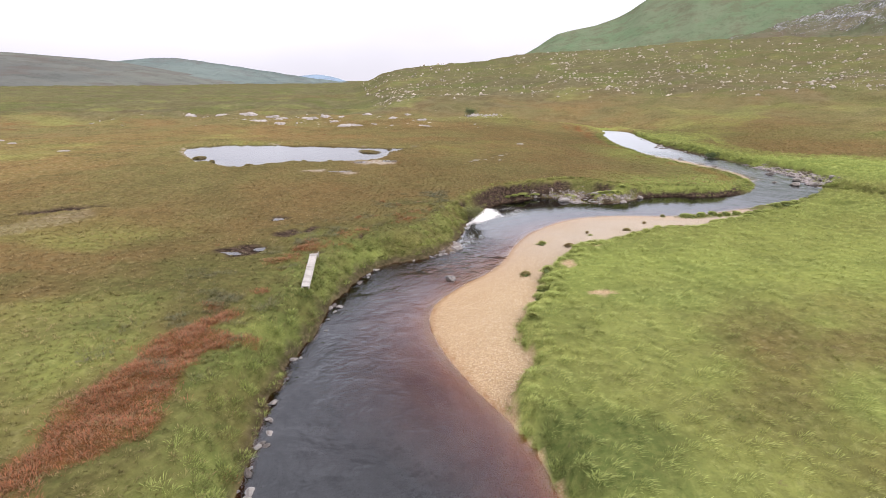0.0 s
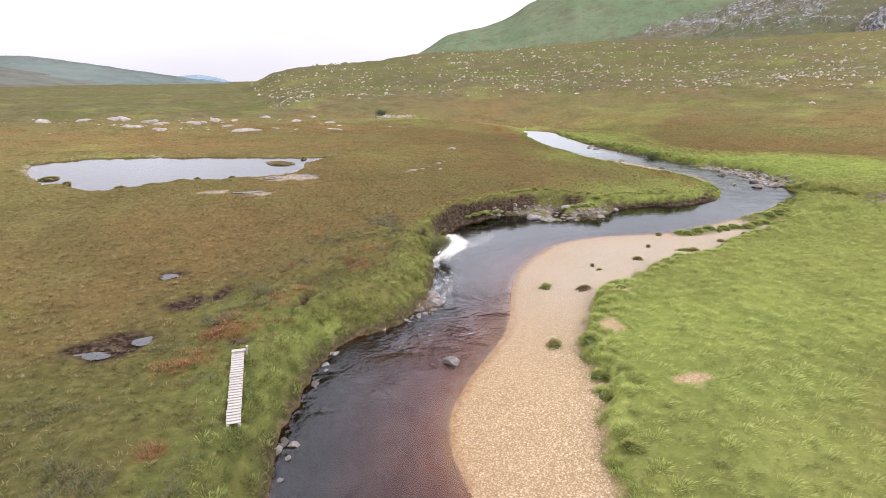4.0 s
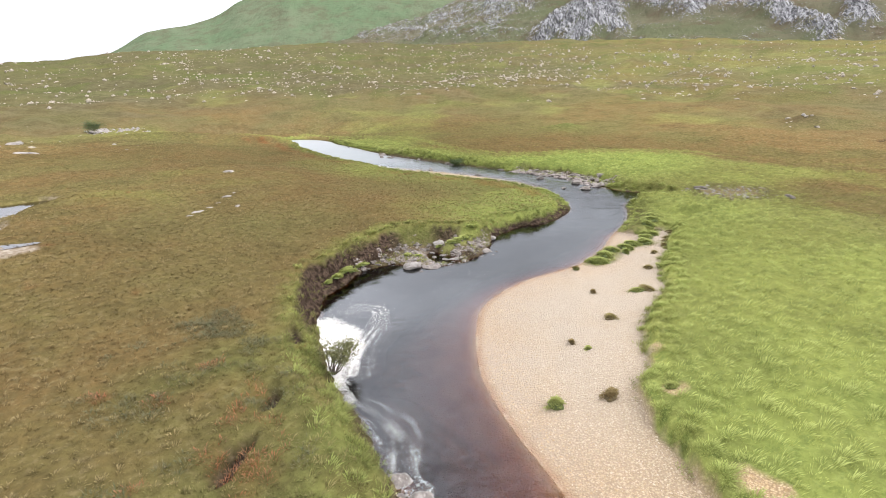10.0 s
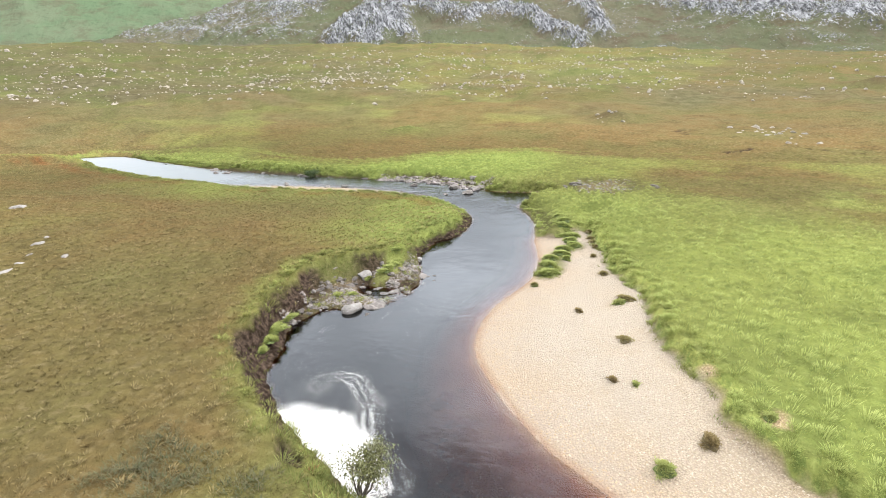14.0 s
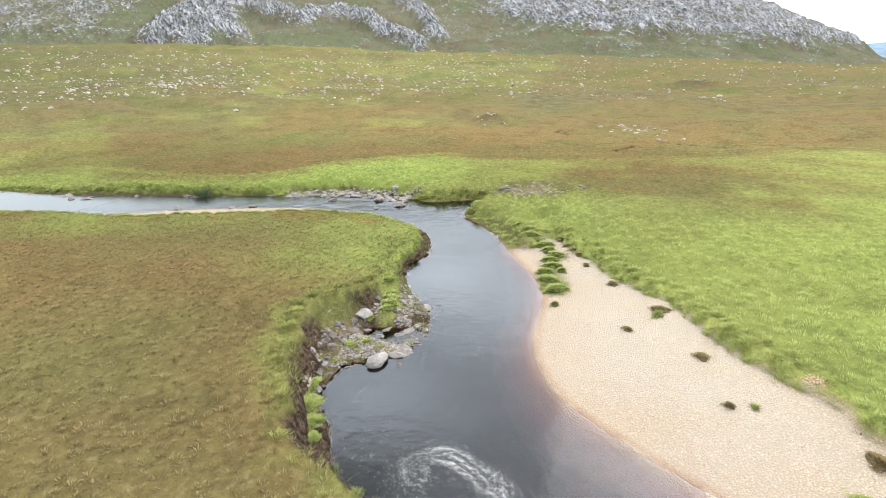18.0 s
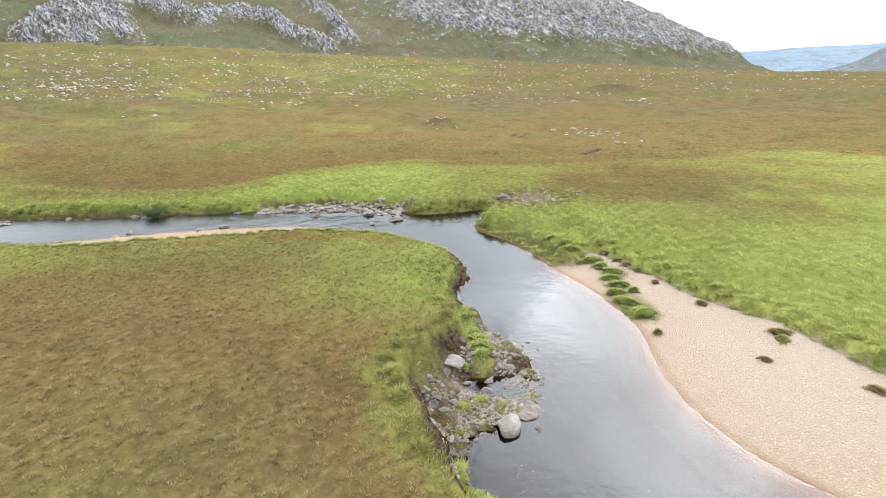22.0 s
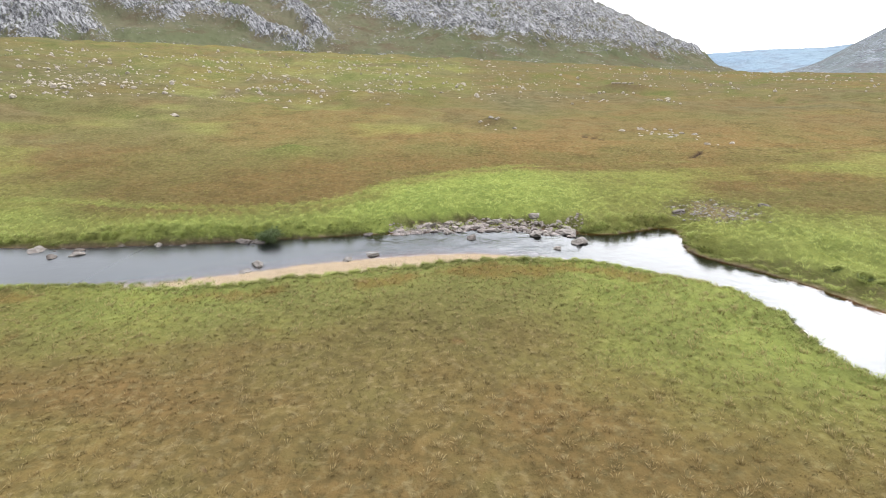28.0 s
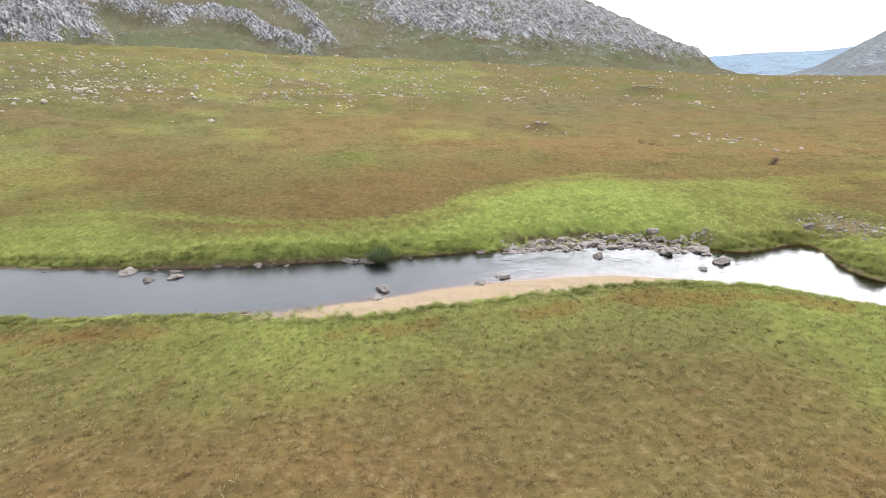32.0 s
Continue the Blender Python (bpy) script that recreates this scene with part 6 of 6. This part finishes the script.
def box(sx, sy, sz, bevel=0.006):
    bm = bmesh.new()
    bmesh.ops.create_cube(bm, size=1)
    bmesh.ops.scale(bm, vec=(sx, sy, sz), verts=bm.verts)
    bmesh.ops.bevel(bm, geom=bm.edges, offset=bevel, segments=1, affect="EDGES")
    return bm


def duckboard():
    a, b = Vector((-7.16, 25.95, 0)), Vector((-7.54, 29.6, 0))
    L = (b - a).length
    e = new("duckboard_walk")
    za, zb = height(a.x, a.y) + 0.16, height(b.x, b.y) + 0.24
    mid = (a + b) / 2
    e.location = (mid.x, mid.y, (za + zb) / 2)
    e.rotation_euler = (math.atan2(zb - za, L), 0, math.atan2(b.y - a.y, b.x - a.x) - math.pi / 2)
    for sx in (-0.16, 0.16):
        part("bearer", box(0.07, L, 0.12), M_TIMBER, e).location = (sx, 0, -0.08)
    n = 28
    for i in range(n):
        s = part("slat", box(0.42, 0.095, 0.035), M_TIMBER, e)
        s.location = (random.uniform(-0.012, 0.012), -L / 2 + L * (i + 0.5) / n, random.uniform(-0.004, 0.004))
        s.rotation_euler = (0, 0, random.uniform(-0.02, 0.02))
    p = part("end_post", box(0.08, 0.08, 0.40), M_TIMBER, e, "short leaning grey post")
    p.location, p.rotation_euler = (0.30, L / 2 - 0.05, 0.05), (0.2, 0.12, 0)
    part("end_board", box(0.52, 0.14, 0.05), M_TIMBER, e).location = (0.05, L / 2 - 0.02, 0.05)
    return tagged(e, "narrow weathered grey duckboard of slats across boggy grass", "footbridge")


duckboard()


# ---- shrubs ----
def tube(bm, a, b, ra, rb, seg=6):
    ax = (b - a).normalized()
    s = ax.orthogonal().normalized()
    t = ax.cross(s)
    lo = [bm.verts.new(a + (s * math.cos(k * 6.2832 / seg) + t * math.sin(k * 6.2832 / seg)) * ra) for k in range(seg)]
    hi = [bm.verts.new(b + (s * math.cos(k * 6.2832 / seg) + t * math.sin(k * 6.2832 / seg)) * rb) for k in range(seg)]
    for k in range(seg):
        bm.faces.new((lo[k], lo[(k + 1) % seg], hi[(k + 1) % seg], hi[k]))
    bm.faces.new(hi)


def shrub(name, x, y, z, wide, tall, leafmat, label, seed, tilt=(0, 0), leaves=2600, leaf=0.05):
    rng = np.random.default_rng(seed)
    e = new(name)
    e.location = (x, y, z)
    bm = bmesh.new()
    tips = []
    for i in range(9):
        a = i * 0.7 + rng.uniform(0, 0.5)
        p = Vector((0.06 * math.cos(a), 0.06 * math.sin(a), -0.15))
        end = Vector((math.cos(a) * wide * rng.uniform(0.2, 0.48) + tilt[0] * wide, math.sin(a) * wide * rng.uniform(0.2, 0.48) + tilt[1] * wide, tall * rng.uniform(0.55, 1.0)))
        r = 0.035
        for s in range(4):
            q = p.lerp(end, (s + 1) / 4) if s < 3 else end.copy()
            q += Vector(rng.normal(0, 0.05 * wide, 3)) * (s < 3)
            tube(bm, p, q, r, r * 0.7)
            r *= 0.7
            if s > 0:
                for k in range(3):
                    t = q + Vector((rng.normal(0, 0.17 * wide), rng.normal(0, 0.17 * wide), rng.uniform(-0.06, 0.22) * tall))
                    tube(bm, q, t, r * 0.6, r * 0.2, 4)
                    tips += [t, q.lerp(t, 0.5)]
            p = q
        tips.append(end)
    part("branches", bm, M_BARK, e)
    c = np.array([tips[k] for k in rng.integers(0, len(tips), leaves)]) + rng.normal(0, 0.085 * wide, (leaves, 3))
    u = rng.normal(size=(leaves, 3))
    u /= np.linalg.norm(u, axis=1)[:, None]
    v = np.cross(u, rng.normal(size=(leaves, 3)))
    v /= np.linalg.norm(v, axis=1)[:, None]
    s = leaf * rng.uniform(0.6, 1.3, leaves)[:, None]
    P = np.stack([c - u * s, c + v * s * 0.4, c + u * s, c - v * s * 0.4], 1).reshape(-1, 3)
    F = np.arange(leaves * 4).reshape(-1, 4)
    lv = sheet("leaves", P, F, leafmat, False)
    lv.parent, lv["kind"] = e, "stuff"
    return tagged(e, label, "shrub")


shrub("willow_bush", 2.3, 44.5, 0.25, 1.35, 1.0, M_WILLOW, "olive-green willow bush leaning over foamy water", 5, (0.30, 0.02), 3000, 0.045)
shrub("alder_bush", 41.9, 83.8, 0.12, 1.5, 0.55, M_SHRUB, "dark green bush on the far bank above the river", 6, (-0.15, 0), 2600, 0.06)
shrub("gorse_bush", 7.6, 152.5, height(7.6, 152.5), 3.0, 1.8, M_SHRUB, "dark bush beside bare rock on the far moor", 7, (0, 0), 1800, 0.1)
for i, (x, y, s) in enumerate(((-10.4, 75.9, 3.8), (-7.9, 79.2, 0.8), (-20.6, 63.8, 2.0), (-17.2, 66.4, 0.7), (-22.8, 63.0, 1.3), (-31.5, 69.6, 1.8), (-28.5, 66.2, 1.0), (-14.0, 66.5, 0.7))):
    t = turf_clump(x, y, s, 0.6, "peaty turf hummock standing in the pond", 0.2, 700 + i, 0.6)
    t.name, t["group"] = "pond_hummock", "hummocks in the pond"
    t.location.z = POND_Z - 0.08


# ---- foam ----
def foam_patch(name, line, width, level, label, box4, strength, material=None):
    c = curve(line, 0.15)
    s = 0.07
    x, y = np.meshgrid(np.arange(box4[0], box4[1], s), np.arange(box4[2], box4[3], s))
    d, al = dist(x, y, c)
    total = np.sum(np.hypot(*np.diff(c, axis=0).T))
    wide = np.interp(al / total, np.linspace(0, 1, len(width)), width)
    k = np.interp(al / total, np.linspace(0, 1, len(strength)), strength)
    f = np.clip(1.15 - d / wide, 0, 1) * k
    ok = (sample("z", x, y) < 0.12) & (f > 0.02)
    idx = np.arange(x.size).reshape(x.shape)
    m = ok[:-1, :-1] & ok[1:, 1:] & ok[:-1, 1:] & ok[1:, :-1]
    q = np.stack([idx[:-1, :-1], idx[:-1, 1:], idx[1:, 1:], idx[1:, :-1]], -1)[m]
    used, inv = np.unique(q, return_inverse=True)
    side = np.where((x - 5) * 0.3 + y > 0, 1, 1) * d
    v = np.stack([x.ravel()[used], y.ravel()[used], np.full(len(used), level)], -1)
    ob = sheet(name, v, inv.reshape(-1, 4), material, True, foam=f.ravel()[used], along=al.ravel()[used], across=side.ravel()[used])
    return tagged(ob, label, "foam", kind="stuff")


ARM = curve([(3.0, 44.2), (4.1, 45.7), (5.3, 46.6), (6.3, 47.5), (7.0, 48.5), (7.0, 49.3), (6.5, 49.7), (5.9, 49.5)], 0.2)
WEDGE = curve([(1.6, 43.0), (2.6, 43.9), (3.7, 45.0), (4.7, 46.2), (5.3, 47.2), (5.15, 47.9), (5.0, 48.6), (4.7, 49.6), (3.6, 49.8), (2.4, 47.5), (1.4, 45.0), (1.6, 43.0)], 0.3)
TRAIL = curve([(2.3, 44.4), (2.0, 43.0), (2.2, 41.6), (2.3, 40.4), (1.9, 39.2), (1.3, 38.2), (1.2, 37.4)], 0.2)


def swirl_foam():
    """Foam caught in the slack pool: a solid raft at the bank, drawn out into a turning arm and a cloud of flecks."""
    s = 0.055
    x, y = np.meshgrid(np.arange(0.4, 9.4, s), np.arange(36.8, 51.8, s))
    wx, wy = x + 0.16 * vnoise(x, y, 0.9, 501, 3), y + 0.16 * vnoise(x, y, 0.9, 503, 3)
    a_d, a_s = dist(wx, wy, ARM)
    r_d, _ = dist(wx, wy, WEDGE)
    streak = vnoise(a_s * 0.55, a_d * 7.0, 1.0, 507, 3)
    raft = np.where(inside(wx, wy, WEDGE), 0.55 + 0.75 * r_d, 0.55 - 0.9 * r_d) + 0.16 * streak
    arm = (0.50 - 0.16 * a_d) * sstep(1.5, 0.5, a_d) * np.interp(a_s, [0, 3, 6, 9, 11], [1.0, 1.0, 0.9, 0.72, 0.5]) + 0.19 * streak * sstep(1.6, 0.6, a_d)
    flecks = 0.27 * sstep(2.6, 1.0, np.hypot(wx - 6.0, wy - 49.0)) + 0.10 * vnoise(x, y, 0.7, 511, 3)
    t_d, t_s = dist(wx, wy, TRAIL)
    wide = np.interp(t_s, [0, 2, 3.5, 5, 7.5], [0.45, 0.5, 0.95, 1.05, 0.6])
    trail = (0.46 - 0.20 * t_d / wide) * sstep(1.7, 0.8, t_d / wide) + 0.30 * vnoise(t_s * 0.7, t_d * 6.0, 1.0, 513, 3) * sstep(1.6, 0.8, t_d / wide)
    f = np.maximum(np.maximum(raft, arm), np.maximum(flecks, trail))
    ok = (sample("z", x, y) < 0.12) & (f > 0.03)
    idx = np.arange(x.size).reshape(x.shape)
    m = ok[:-1, :-1] & ok[1:, 1:] & ok[:-1, 1:] & ok[1:, :-1]
    q = np.stack([idx[:-1, :-1], idx[:-1, 1:], idx[1:, 1:], idx[1:, :-1]], -1)[m]
    used, inv = np.unique(q, return_inverse=True)
    v = np.stack([x.ravel()[used], y.ravel()[used], np.full(len(used), 0.014)], -1)
    ob = sheet("foam_swirl", v, inv.reshape(-1, 4), M_SWIRL, True, foam=np.clip(f.ravel()[used], 0, 1.2))
    return tagged(ob, "white foam turning in a slack pool and trailing along the bank", "foam", kind="stuff")


swirl_foam()
for line, w in (([(1.1, 33.2), (1.7, 33.15), (2.4, 33.25), (2.9, 33.1)], 0.22), ([(1.2, 32.6), (1.5, 32.75)], 0.14), ([(-1.7, 32.5), (-1.2, 32.3)], 0.16), ([(-0.9, 35.0), (-0.3, 34.8)], 0.16), ([(0.3, 34.2), (0.7, 34.0)], 0.14),
                ([(0.2, 30.2), (0.7, 30.1)], 0.13), ([(-0.6, 33.6), (-0.3, 33.4)], 0.12), ([(1.6, 35.1), (1.9, 34.9)], 0.12)):
    xs, ys = [p[0] for p in line], [p[1] for p in line]
    foam_patch("riffle_foam", line, (w, w * 1.3, w), 0.016, "flecks of white water breaking over shallow stones", (min(xs) - 0.6, max(xs) + 0.6, min(ys) - 0.6, max(ys) + 0.6), (0.8, 0.9, 0.7), M_FLECK)

_rng = random.Random(31)
for i in range(60):
    x, y = _rng.choice(((_rng.gauss(0.9, 1.3), _rng.gauss(34.0, 1.5)), (_rng.gauss(1.9, 0.6), _rng.gauss(33.2, 0.25))))
    if sample("z", x, y) < -0.08:
        foam_patch("riffle_foam", [(x, y), (x + _rng.uniform(0.05, 0.28), y + _rng.uniform(-0.16, 0.16))], (0.08, _rng.uniform(0.10, 0.20), 0.07), 0.016, "flecks of white water breaking over shallow stones", (x - 0.6, x + 1.1, y - 0.6, y + 0.6), (0.75, 0.9, 0.7), M_FLECK)


def foam_specks():
    rng = np.random.default_rng(71)
    n = 26000
    x, y = rng.uniform(0, 22, n), rng.uniform(30, 53, n)
    lane = np.exp(-((sample("w_d", x, y) - 2.2) / 2.0) ** 2) * sstep(-0.1, 0.5, vnoise(x * 1.0, y, 1.6, 401, 3))
    k = (sample("z", x, y) < -0.12) & (rng.uniform(0, 1, n) < lane)
    x, y = x[k], y[k]
    s, a = 0.006 + 0.012 * rng.uniform(0, 1, len(x)) ** 3, rng.uniform(0, 6.28, len(x))
    ring = np.array([(math.cos(t), math.sin(t)) for t in (0, 1.1, 2.3, 3.5, 5.0)])
    V = np.stack([x[:, None] + ring[None, :, 0] * s[:, None], y[:, None] + ring[None, :, 1] * (s * 0.7)[:, None], np.full((len(x), 5), 0.012)], -1)
    F = (np.array([(0, 1, 2), (0, 2, 3), (0, 3, 4)])[None] + (np.arange(len(x)) * 5)[:, None, None]).reshape(-1, 3)
    m = make_plain("foam_fleck", (0.70, 0.68, 0.62), (0.80, 0.79, 0.76), 6.0)
    tagged(sheet("foam_specks", V.reshape(-1, 3), F, m, False), "specks of foam drifting on dark water", "foam", kind="stuff")


foam_specks()
